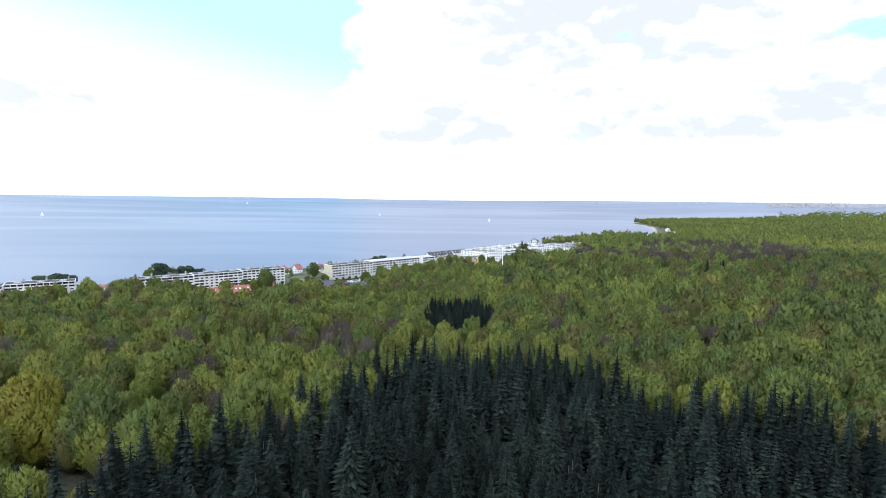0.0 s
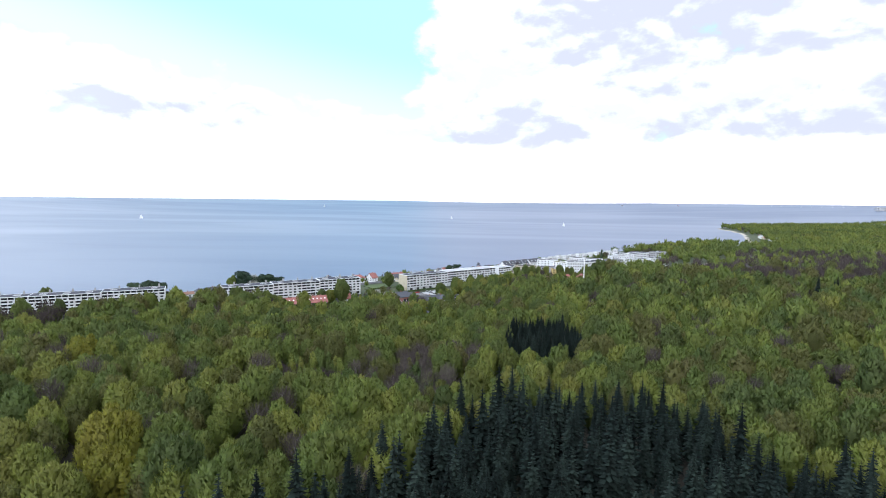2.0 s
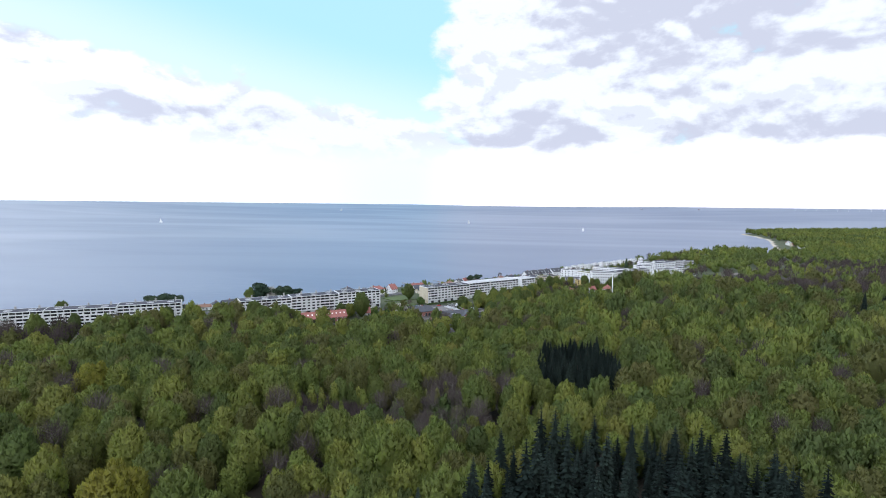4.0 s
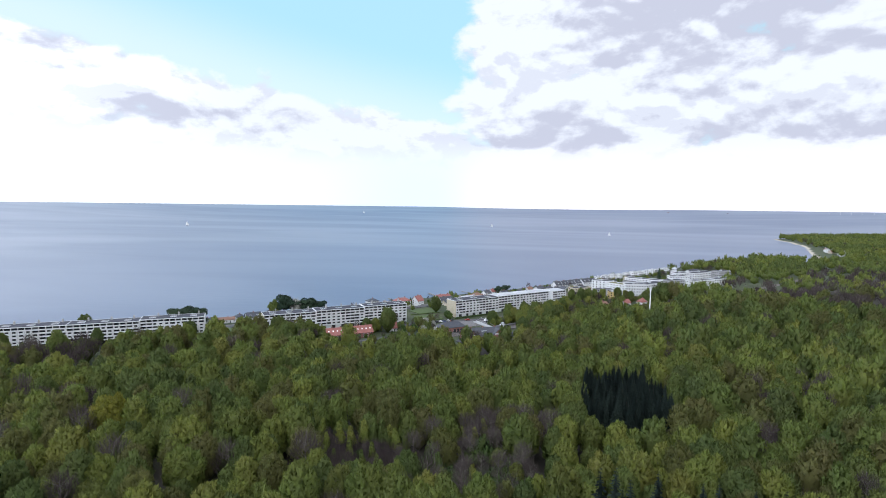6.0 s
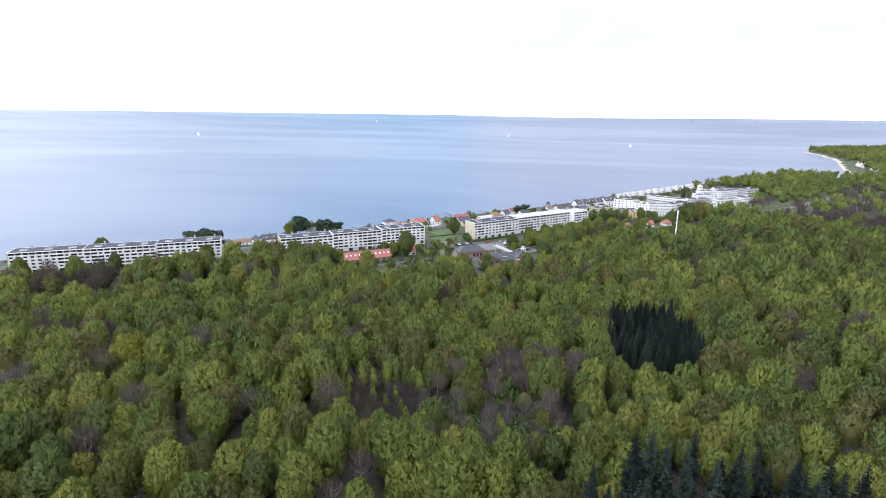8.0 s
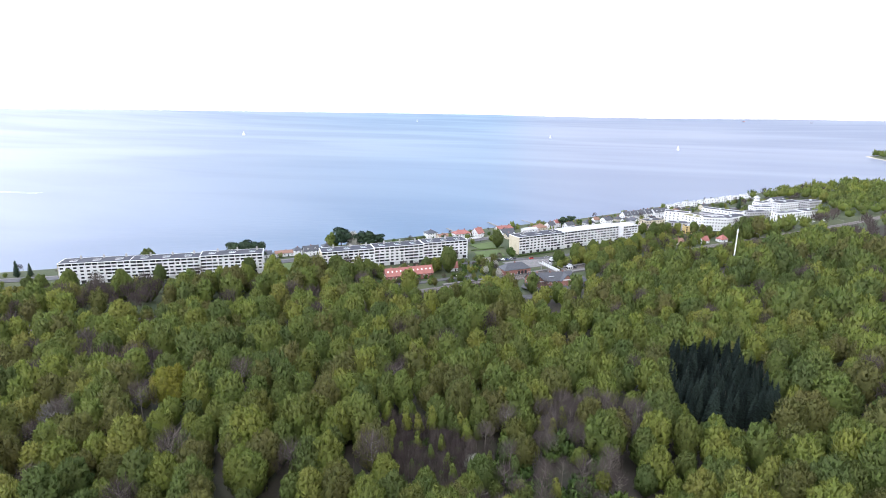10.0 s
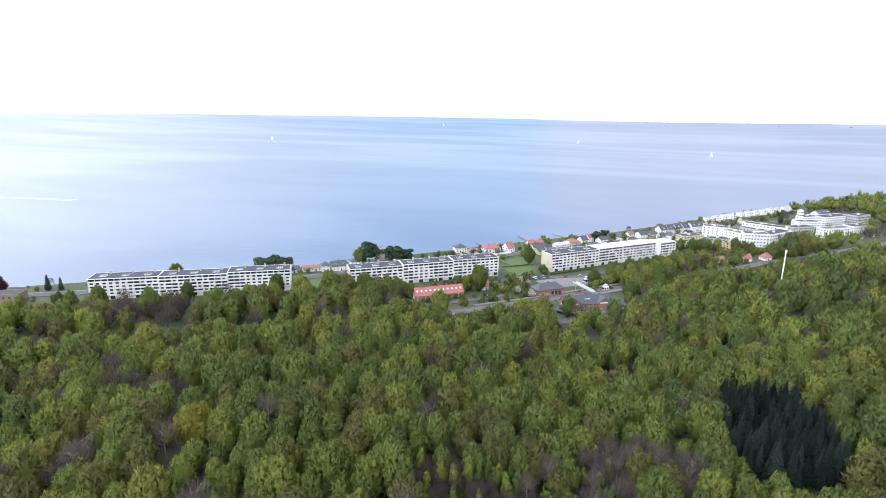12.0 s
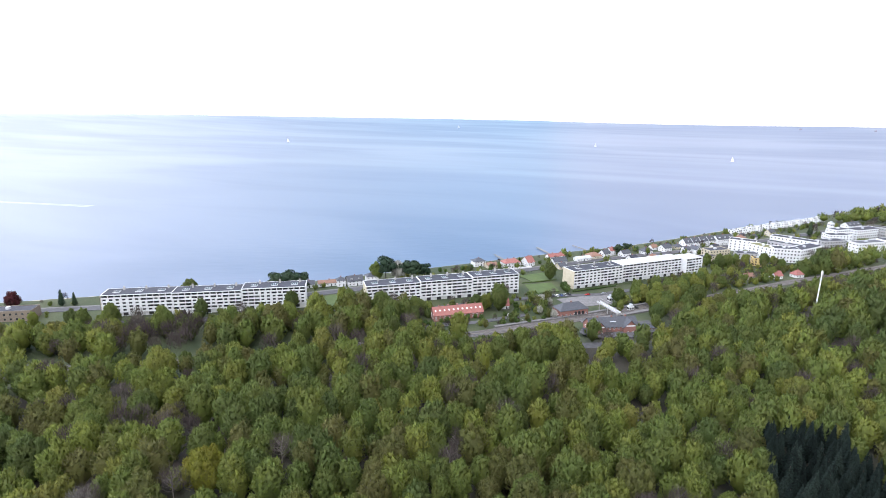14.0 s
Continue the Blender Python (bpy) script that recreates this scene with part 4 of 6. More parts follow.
# smaller houses that fill the shore between the larger ones
fill = random.Random(31)
ROOFS = [(roof_slate, "dark slate"), (roof_felt, "dark felt"), (roof_brown, "brown tiled"), (roof_slate, "dark slate"), (roof_tile, "red tiled")]
made = 0
while made < 20:
    t = fill.uniform(0, 1)
    x, y = -155 + 225 * t + fill.uniform(-26, 26), 612 + 235 * t + fill.uniform(-26, 26)
    d = float(inland(np.array([x]), np.array([y]))[0])
    L, W = fill.uniform(7, 12), fill.uniform(6, 8)
    turn = 44 + fill.choice([0, 0, 90]) + fill.uniform(-5, 5)
    ca, sa = math.cos(radians(turn)), math.sin(radians(turn))
    mx, my = x + ca * L / 2 - sa * W / 2, y + sa * L / 2 + ca * W / 2
    clear = all(math.hypot(mx - hx - math.cos(radians(ht)) * hl / 2 + math.sin(radians(ht)) * hw / 2, my - hy - math.sin(radians(ht)) * hl / 2 - math.cos(radians(ht)) * hw / 2) > (hl + L) * 0.42 + 3 for hx, hy, ht, hl, hw in FOOTPRINTS)
    road = min(math.hypot(mx - rx, my - ry) for (ax, ay), (bx, by) in zip(COAST_ROAD[4:-2], COAST_ROAD[5:-1]) for rx, ry in [(ax + (bx - ax) * q / 8, ay + (by - ay) * q / 8) for q in range(9)])
    if not clear or d < 14 or road < 13 or math.hypot(mx + 60, my - 610) < 30 or (my - 550.7) * 0.71 - (mx + 116.8) * 0.71 < 26:
        continue
    made += 1
    mat, word = ROOFS[made % 5]
    two = made % 3 == 0
    house(x, y, turn, L, W, 5.2 if two else 3.0, 8.0 if two else 5.6, "hip" if made % 4 == 0 else "gable", white_render if made % 5 else cream_render, mat, "small rendered house with " + word + " roof", "small houses by the shore", floors=2 if two else 1, door=False, bay=6.0)

# ---------------------------------------------------------------- trees
ICO = bmesh.new()
bmesh.ops.create_icosphere(ICO, subdivisions=1, radius=1.0)
ICO.verts.ensure_lookup_table()
ICO_V = np.array([v.co[:] for v in ICO.verts])
ICO_F = np.array([[v.index for v in f.verts] for f in ICO.faces])
ICO.free()


def unit(a):
    return a / np.maximum(np.linalg.norm(a, axis=1, keepdims=True), 1e-9)


def leaf_cloud(rng, plumes, count, size, up=1.1, loose=0.25, cores=40):
    """Leaf sprays over the outer side of egg-shaped plumes; plumes: centre, side radius, height radius."""
    c = np.array([p[0] for p in plumes])
    ra = np.array([[p[1], p[1], p[2]] for p in plumes])
    area = ra[:, 0] * ra[:, 2]
    pts, nrm = [], []
    need = count
    while need > 0:
        k = rng.choice(len(plumes), need * 2, p=area / area.sum())
        d = unit(rng.normal(size=(need * 2, 3)))
        d[:, 2] = np.where(d[:, 2] < -0.35, -d[:, 2], d[:, 2])
        q = c[k] + d * ra[k] * rng.uniform(0.88, 1.12, (need * 2, 1))
        inside = np.zeros(len(q), bool)
        for j in range(len(plumes)):
            inside |= (np.linalg.norm((q - c[j]) / ra[j], axis=1) < 0.84) & (k != j)
        q, d, k = q[~inside][:need], d[~inside][:need], k[~inside][:need]
        pts.append(q)
        nrm.append(unit(d / ra[k]))
        need -= len(q)
    p, n = np.concatenate(pts), np.concatenate(nrm)
    u = unit(np.array([0, 0, up * 0.8]) + n * 0.5 + rng.normal(size=n.shape) * (0.25 + loose * 0.4))
    face = n + rng.normal(size=n.shape) * (0.1 + loose) + np.array([0, 0, 0.3])
    face = unit(face - u * np.sum(u * face, 1, keepdims=True))
    v = np.cross(face, u)
    s = size * rng.uniform(0.6, 1.45, (len(p), 1))
    m = len(p)
    middle = np.average(c, axis=0, weights=area)
    soft = unit(n * 0.5 + unit(p - middle) * 0.5 + np.array([0, 0, 0.10]) + rng.normal(size=n.shape) * 0.08)
    verts = np.stack([p + u * s * 1.45, p - u * s * 0.6 + v * s * 0.58, p - u * s * 0.6 - v * s * 0.58], 1).reshape(-1, 3)
    k = np.arange(m) * 3
    tris = np.stack([k, k + 1, k + 2], 1)
    base = len(verts)
    allv, allf, alln = [verts], [tris], [np.repeat(soft, 3, 0)]
    for j in range(min(len(plumes), cores)):
        allv.append(c[j] + ICO_V * ra[j] * (0.72 if j else 0.94))
        allf.append(ICO_F + base)
        alln.append(unit(ICO_V / ra[j]))
        base += len(ICO_V)
    return np.concatenate(allv), np.concatenate(allf), np.concatenate(alln)


def crown_clumps(rng, R, H, n, low=0.2):
    """A domed crown: upright tufts of leaves set over an egg-shaped middle, the smaller ones on top."""
    z0, hz = H * (0.42 + 0.5 * low), H * (0.58 - 0.5 * low)
    out = [((0, 0, z0 - 0.12 * hz), R * 0.80, hz * 0.86)]
    for k in range(n):
        c = 1.0 - 1.55 * (k + 0.5) / n
        a = k * 2.39996 + rng.uniform(-0.35, 0.35)
        r = R * 0.76 * math.sqrt(max(0.0, 1 - c * c)) * rng.uniform(0.82, 1.14)
        s = R * rng.uniform(0.19, 0.34) * (0.9 - 0.16 * c) * (22.0 / max(n, 8)) ** 0.35
        out.append(((math.cos(a) * r, math.sin(a) * r, z0 + hz * 0.72 * c * rng.uniform(0.82, 1.10)), s, s * rng.uniform(1.5, 2.4)))
    return out


def limbs(rng, H, R, top, n_limb, r0):
    """Trunk with tapering limbs."""
    bm = bmesh.new()
    lean = Vector((rng.uniform(-0.3, 0.3), rng.uniform(-0.3, 0.3), 0))
    mid = Vector((0, 0, H * top * 0.6)) + lean
    add_tube(bm, (0, 0, -1.5), mid, r0, r0 * 0.7, 7)
    add_tube(bm, mid, Vector((0, 0, H * top)) + lean * 2, r0 * 0.7, r0 * 0.25, 6)
    for k in range(n_limb):
        a = k * 2.4 + rng.uniform(-0.3, 0.3)
        z = H * top * rng.uniform(0.45, 0.95)
        e = Vector((math.cos(a) * R * 0.62, math.sin(a) * R * 0.62, z + H * rng.uniform(0.12, 0.25)))
        b = Vector((lean.x, lean.y, z))
        h = b.lerp(e, 0.55) + Vector((0, 0, -0.3))
        add_tube(bm, b, h, r0 * 0.34, r0 * 0.2, 5)
        add_tube(bm, h, e, r0 * 0.2, r0 * 0.06, 4)
    return bm


def twig_cloud(rng, R, H, count, low=0.35, width=0.07, length=1.6, rise=0.35):
    """Bare twigs, thin blades reaching up and out of a round crown."""
    d = unit(rng.normal(size=(count, 3)))
    d[:, 2] = np.where(d[:, 2] < -0.5, -d[:, 2], d[:, 2])
    rad = rng.uniform(0.12, 1.0, (count, 1)) ** 0.4
    rad = rad * (1 + 0.10 * np.sin(np.arctan2(d[:, 1:2], d[:, :1]) * 5 + d[:, 2:] * 6))
    mid = np.array([0, 0, H * (0.5 + low / 2)])
    p = mid + d * rad * np.array([R, R, H * (1 - low) / 2])
    way = unit(unit(p - np.array([0, 0, H * low * 0.8])) + np.array([0, 0, rise]) + rng.normal(size=(count, 3)) * 0.32)
    side = unit(np.cross(way, unit(rng.normal(size=(count, 3)))))
    L = length * rng.uniform(0.5, 1.4, (count, 1))
    wv = width * rng.uniform(0.6, 1.5, (count, 1))
    verts = np.stack([p - way * L * 0.6 - side * wv, p - way * L * 0.6 + side * wv, p + way * L * 0.6], 1).reshape(-1, 3)
    k = np.arange(count) * 3
    return verts, np.stack([k, k + 1, k + 2], 1)


def spruce_cloud(rng, R, H, tiers, lobes=3, low=0.28):
    """A pointed cone: whorls of drooping boughs with side twigs round the stem, shorter towards the tip."""
    V, F = [], []
    base = 0
    deep = H * (1 - low)
    for k in range(tiers):
        f = ((k + 0.35) / tiers) ** 1.12
        down = deep * f
        reach = R * min(1.0, 0.08 + 1.12 * f ** 0.85)
        n = 5 + int(6 * min(1.0, f * 2.2))
        for j in range(n):
            r = reach * rng.uniform(0.62, 1.18)
            z = H - down + rng.uniform(-0.4, 0.4) * min(1.0, 3 * f)
            a = j * math.tau / n + k * 1.1 + rng.uniform(-0.25, 0.25)
            for q in range(lobes):
                b = a + (0.0, 0.42, -0.42)[q] * rng.uniform(0.8, 1.2)
                L = r * (1.0, 0.78, 0.78)[q]
                w_ = (0.105 * L + 0.07) * (1.0 if lobes == 3 else 1.9)
                ca, sa = math.cos(b), math.sin(b)
                drop = (0.12 + 0.26 * f) * L * rng.uniform(0.8, 1.2)
                V += [(ca * L * 0.12, sa * L * 0.12, z + 0.10 * L), (ca * L * 0.62 - sa * w_, sa * L * 0.62 + ca * w_, z - drop * 0.85), (ca * L, sa * L, z - drop * 0.88), (ca * L * 0.62 + sa * w_, sa * L * 0.62 - ca * w_, z - drop * 0.85)]
                F += [(base, base + 1, base + 2), (base, base + 2, base + 3)]
                base += 4
    for k in range(8):
        V.append((math.cos(k * math.tau / 8) * R * 0.48, math.sin(k * math.tau / 8) * R * 0.48, H * low))
    V.append((0, 0, H * 0.97))
    F += [(base + k, base + (k + 1) % 8, base + 8) for k in range(8)]
    V += [(0.07, 0, H * 0.95), (-0.05, 0.06, H * 0.95), (-0.05, -0.06, H * 0.95), (0, 0, H + 0.25)]
    F += [(base + 9, base + 10, base + 12), (base + 10, base + 11, base + 12), (base + 11, base + 9, base + 12)]
    return np.array(V), np.array(F)


rng_t = np.random.default_rng(11)
rnd_t = random.Random(12)


def variant(name, crown, mat, H, R, trunk_r, bark_mat, n_limb=5, top=0.7):
    """A pair of meshes, trunk and crown, for one shape of tree."""
    return mesh_of(name + "_trunk", limbs(rnd_t, H, R, top, n_limb, trunk_r), bark_mat), soup(name + "_crown", crown[0], crown[1], mat, normals=crown[2] if len(crown) > 2 else None)


def tree_thing(name, meshes, m, label, group, crown_name="crown"):
    ob = thing(name, m, label, "tree", group)
    part_mesh("trunk", meshes[0], ob)
    part_mesh(crown_name, meshes[1], ob)
    return ob


# shapes for the trees close by; each is 16 m high and is scaled to its place
NEAR_BEECH = [variant("beech", leaf_cloud(rng_t, crown_clumps(rng_t, 4.5 + 0.4 * (k % 4), 17.0, 26 + 3 * (k % 3), 0.10), 2700, 0.46), leaf_near, 16, 4.6, 0.24, bark) for k in range(8)]
NEAR_MAPLE = [variant("maple", leaf_cloud(rng_t, crown_clumps(rng_t, 7.0, 16.0, 40, 0.12), 4800, 0.38), leaf_maple, 16, 5.6, 0.3, bark) for k in range(2)]
NEAR_BUDS = [variant("budding", leaf_cloud(rng_t, crown_clumps(rng_t, 4.9 + 0.4 * k, 16.5, 26, 0.12), 2000, 0.34, 1.3, 0.6, cores=12), leaf_buds, 16, 5.0, 0.26, bark) for k in range(3)]
NEAR_BARE = [variant("bare", twig_cloud(rng_t, 4.6 + 0.4 * k, 15.5, 850, 0.2, 0.036, 2.0), twig_near, 15.5, 5.4, 0.2, bark, 26, 0.85) for k in range(3)]
PALE_BARE = variant("pale_bare", twig_cloud(rng_t, 5.4, 13.0, 800, 0.2, 0.045, 1.9), twig_pale, 13.0, 6.6, 0.24, bark_pale, 30, 0.7)
BRUSH = [variant("brush", twig_cloud(rng_t, 2.3, 6.5, 420, 0.0, 0.034, 2.0, 1.6), twig_near, 6.5, 2.2, 0.06, bark, 6, 0.9) for k in range(3)]
SLIM = [variant("slim", leaf_cloud(rng_t, [((0.3 * math.sin(2.3 * k + q), 0.3 * math.cos(1.7 * k + q), 5.6 + 1.7 * q), 1.9 - 0.32 * q, 2.0) for q in range(4)], 560, 0.36, cores=3), leaf_near, 11.0, 1.2, 0.11, bark, 4, 0.75) for k in range(3)]
NEAR_SPRUCE = [variant("spruce", spruce_cloud(rng_t, 2.9 + 0.2 * k, 21.0, 29), needle_near, 20, 1.0, 0.2, bark_dark, 0, 0.9) for k in range(4)]
FAR_BEECH = [leaf_cloud(rng_t, crown_clumps(rng_t, 4.5 + 0.4 * (k % 4), 17.0, 20, 0.10), 900, 0.58, cores=6) for k in range(8)]
FAR_BUDS = [leaf_cloud(rng_t, crown_clumps(rng_t, 5.1, 16.5, 14, 0.12), 520, 0.58, 1.2, 0.6, cores=3) for k in range(3)]
BACK_BEECH = [leaf_cloud(rng_t, crown_clumps(rng_t, 5.0, 17.0, 9, 0.12), 400, 0.78, cores=5) for k in range(6)]
FAR_BARE = [twig_cloud(rng_t, 5.2, 15.5, 420, 0.2, 0.10, 1.8) for k in range(3)]
FAR_SPRUCE = [spruce_cloud(rng_t, 2.9, 21.0, 15, 1) for k in range(3)]
FAR_BUSH = [leaf_cloud(rng_t, crown_clumps(rng_t, 6.0, 11.0, 6, 0.05), 110, 1.2, cores=4) for k in range(5)]
LUMP = [leaf_cloud(rng_t, crown_clumps(rng_t, 8.6, 15.0, 5, 0.30), 44, 1.7, cores=3) for k in range(5)]
LUMP_BARE = [twig_cloud(rng_t, 6.5, 15.0, 90, 0.1, 0.35, 4.0) for k in range(2)]


def stand(name, shapes, places, mat, label, category="woodland"):
    """Many trees joined; places: x, y, z, scale, turn, tint."""
    if not len(places):
        return
    V, F, T, N = [], [], [], []
    base = 0
    px, py, pz, ps = settle(*np.array([p[:3] for p in places]).T)
    for i, (_, _, _, s, a, tint) in enumerate(places):
        x, y, z, s = px[i], py[i], pz[i], s * ps[i]
        v, f, *soft = shapes[i % len(shapes)]
        if soft:
            n = soft[0]
            N.append(np.stack([n[:, 0] * math.cos(a) - n[:, 1] * math.sin(a), n[:, 0] * math.sin(a) + n[:, 1] * math.cos(a), n[:, 2]], 1))
        ca, sa = math.cos(a) * s, math.sin(a) * s
        q = np.empty_like(v)
        q[:, 0], q[:, 1], q[:, 2] = v[:, 0] * ca - v[:, 1] * sa + x, v[:, 0] * sa + v[:, 1] * ca + y, v[:, 2] * s + z
        V.append(q)
        F.append(f + base)
        T.append(np.full(len(v), tint))
        base += len(v)
    tagged(new(name, soup(name, np.concatenate(V), np.concatenate(F), mat, np.concatenate(T), normals=np.concatenate(N) if N else None)), label, category, kind="stuff")


def in_polygon(x, y, poly):
    inside = np.zeros(np.shape(x), bool)
    for (ax, ay), (bx, by) in zip(poly, poly[1:] + poly[:1]):
        hit = ((ay > y) != (by > y)) & (x < (bx - ax) * (y - ay) / ((by - ay) or 1e-9) + ax)
        inside ^= hit
    return inside


SPRUCE_WOOD = [(-84, 30), (-78, 106), (-60, 128), (-36, 150), (-31, 170), (-22, 192), (-11, 213), (4, 225), (24, 224), (42, 216), (57, 203), (70, 187), (84, 182), (97, 176), (108, 164), (124, 150), (190, 104), (190, 30)]
SPRUCE_CLUMP = [(-10, 304), (-13, 330), (-9, 358), (7, 370), (21, 371), (33, 332), (29, 311), (16, 302), (-2, 297)]
BARE_SPOTS = [(-44, 284, 19), (90, 344, 8), (75, 336, 7), (-78, 260, 8), (-86, 193, 7), (82, 358, 8), (99, 362, 8), (97, 334, 9), (60, 290, 8), (155, 355, 9), (149, 285, 11), (330, 760, 150), (470, 900, 140), (-250, 262, 16), (-330, 330, 26), (-225, 370, 14), (-226, 207, 9)]
LOW_SPOTS = [(0, 298, 18, 0.75), (-20, 300, 14, 0.85)]
GAPS = [(-84, 415, 8), (-68, 416, 8), (-58, 438, 8), (-60, 368, 5), (-72, 388, 5), (-48, 356, 4), (-372, 287, 9), (-350, 298, 8), (-92, 436, 9), (-75, 452, 10), (-56, 466, 9), (-100, 450, 9), (-82, 456, 10), (-64, 470, 10), (-48, 480, 8), (60, 578, 5), (-225, 192, 7), (-124, 158, 8), (-116, 147, 8), (-107, 137, 8), (-98, 126, 7), (-90, 116, 6), (-205, 241, 6), (-196, 233, 6), (-200, 213, 6), (-190, 205, 6)]
BRUSH_PATCH = [(-130, 250), (-114, 264), (-92, 258), (-77, 248), (-74, 236), (-84, 220), (-100, 225), (-116, 238)]
HOLLOW = [(-73, 264), (-52, 268), (-34, 262), (-28, 242), (-42, 214), (-60, 214), (-72, 234)]


def allowed(x, y):
    """Where the wood grows."""
    d, r = inland(x, y), rail_side(x, y)
    ok = (r > 8) & (d > 25) & ~((x > -165) & (x < 215) & (r < 32))
    town = (y < 1010) | (d < 45)
    ok |= (r < -9) & ((d > 14) & ~town | (x > 246) & (d > np.where(y > 1780, 16, 48)))
    ok |= (r < -8) & (r > -46) & (x < -212) & (x > -560)
    ok |= (r < -8) & (r > -30) & (x > 70) & (x < 240)
    for gx, gy, gr in GAPS:
        ok &= np.hypot(x - gx, y - gy) > gr
    for ax, ay, bx, by, clear in ((-402, 341, -266, 428, 7), (-411, 362, -294, 434, 17), (-254, 454, -156, 530, 16)):
        dx, dy = bx - ax, by - ay
        t = np.clip(((x - ax) * dx + (y - ay) * dy) / (dx * dx + dy * dy), 0, 1)
        ok &= np.hypot(x - ax - t * dx, y - ay - t * dy) > clear
    return ok


def scatter(x0, x1, y0, y1, step, seed):
    g = np.random.default_rng(seed)
    X, Y = np.meshgrid(np.arange(x0, x1, step), np.arange(y0, y1, step))
    X = X + (np.arange(X.shape[0]) % 2)[:, None] * step / 2
    X, Y = X.ravel() + g.uniform(-0.36, 0.36, X.size) * step, Y.ravel() + g.uniform(-0.36, 0.36, Y.size) * step
    return X, Y, g


def in_view(x, y, margin=0.0):
    """The wedge of land that the flight looks over."""
    return (y > 72 - 0.577 * (x + 63)) & (y > 1.15 * x - 40)


# big round-headed trees that rise out of the wood
STANDOUT = [(-115, 148, 1.5), (-106, 137, 1.2), (-203, 238, 1.35), (-200, 211, 1.15), (-125.5, 281, 1.0), (-84, 188, 1.0)]
BIG = [(-240, 284, 1.05), (-274, 222, 1.15), (-273, 246, 1.1), (-147, 342, 1.0), (-208, 297, 1.0), (-270, 268, 1.05), (15, 411, 1.0), (40, 312, 1.2), (48, 300, 1.1), (-112, 330, 0.95), (-60, 330, 0.95)]
gb = np.random.default_rng(21)
while len(BIG) < 75:
    x, y = gb.uniform(-300, 480), gb.uniform(150, 680)
    if allowed(np.array([x]), np.array([y]))[0] and in_view(x, y) and not any(in_polygon(x, y, q) for q in (SPRUCE_WOOD, SPRUCE_CLUMP, BRUSH_PATCH, HOLLOW)) and all(math.hypot(x - sx_, y - sy_) > sr for sx_, sy_, sr in BARE_SPOTS):
        BIG.append((x, y, gb.uniform(0.95, 1.3)))
BIG_SHAPE = [variant("old_beech", leaf_cloud(rng_t, crown_clumps(rng_t, 6.4 + 0.4 * k, 17.0, 38, 0.12), 3400, 0.48), m_, 16, 4.6, 0.3, bark) for k, m_ in enumerate((leaf_near, leaf_near, leaf_near, leaf_buds))]
for k, (x, y, s) in enumerate(BIG):
    tree_thing("old_beech", BIG_SHAPE[k % 4], pose(x, y, ground_z(x, y) - 0.5, 0, 0, 71 * k) @ Matrix.Scale(s, 4), "large round-headed beech above its neighbours" if k % 4 < 3 else "large round olive-brown beech coming into leaf", "old beeches of the wood")

# broadleaved wood
bx, by, g = scatter(-560, 560, 84, 720, 9.6, 5)
keep = allowed(bx, by) & in_view(bx, by)
for patch in (SPRUCE_WOOD, SPRUCE_CLUMP, BRUSH_PATCH, HOLLOW):
    keep &= ~in_polygon(bx, by, patch)
for px, py, ps in BIG + STANDOUT:
    keep &= np.hypot(bx - px, by - py) > 6.5 * ps
bx, by = bx[keep], by[keep]
broad = (np.hypot(bx + 60, by - 150) > 290) & (bx > 30)
thin = ~broad | (g.uniform(size=len(bx)) < 0.58)
bx, by, broad = bx[thin], by[thin], broad[thin]
bz = land(bx, by) - np.where(broad, 4.5, 0.0)
patch = np.array([noise.noise(Vector((x / 60, y / 60, 3.3))) for x, y in zip(bx, by)])
spot = np.zeros(len(bx), bool)
for sx, sy, sr in BARE_SPOTS:
    spot |= np.hypot(bx - sx, by - sy) < sr
dice = g.uniform(size=len(bx))
kind = np.where(spot & (dice < 0.8), 2, np.where(dice > 0.95 - 0.05 * patch, 2, np.where(dice > 0.80 - 0.16 * patch - 0.00045 * np.maximum(bx - 20, 0) + 0.0003 * np.minimum(bx, 0), 1, 0)))
size = np.clip(g.normal(1.0, 0.19, len(bx)), 0.6, 1.45) * np.where(kind == 2, 0.95, 1.0)
size = np.where(broad, size * 1.32, size)
for lx_, ly_, lr_, lf in LOW_SPOTS:
    size = np.where(np.hypot(bx - lx_, by - ly_) < lr_, size * lf, size)
# a cloud's shade is put into the tint: leaves darken with x
tint = np.clip(0.42 + 0.5 * patch + g.normal(0, 0.24, len(bx)) - 0.0006 * np.maximum(bx - 10, 0), 0, 1)
turn = g.uniform(0, 360, len(bx))
order = np.argsort(np.hypot(bx + 60, by - 150))
near_left = {0: 200, 1: 70, 2: 40}
rest = {0: [], 1: [], 2: []}
back = {0: [], 1: [], 2: []}
NEAR = {0: (NEAR_BEECH, "beech_tree", "fresh green beech tree in spring leaf", "beeches of the wood"), 1: (NEAR_BUDS, "budding_tree", "olive-brown tree just coming into leaf", "budding trees of the wood"), 2: (NEAR_BARE, "bare_tree", "leafless purple-brown tree among green neighbours", "bare trees of the wood")}
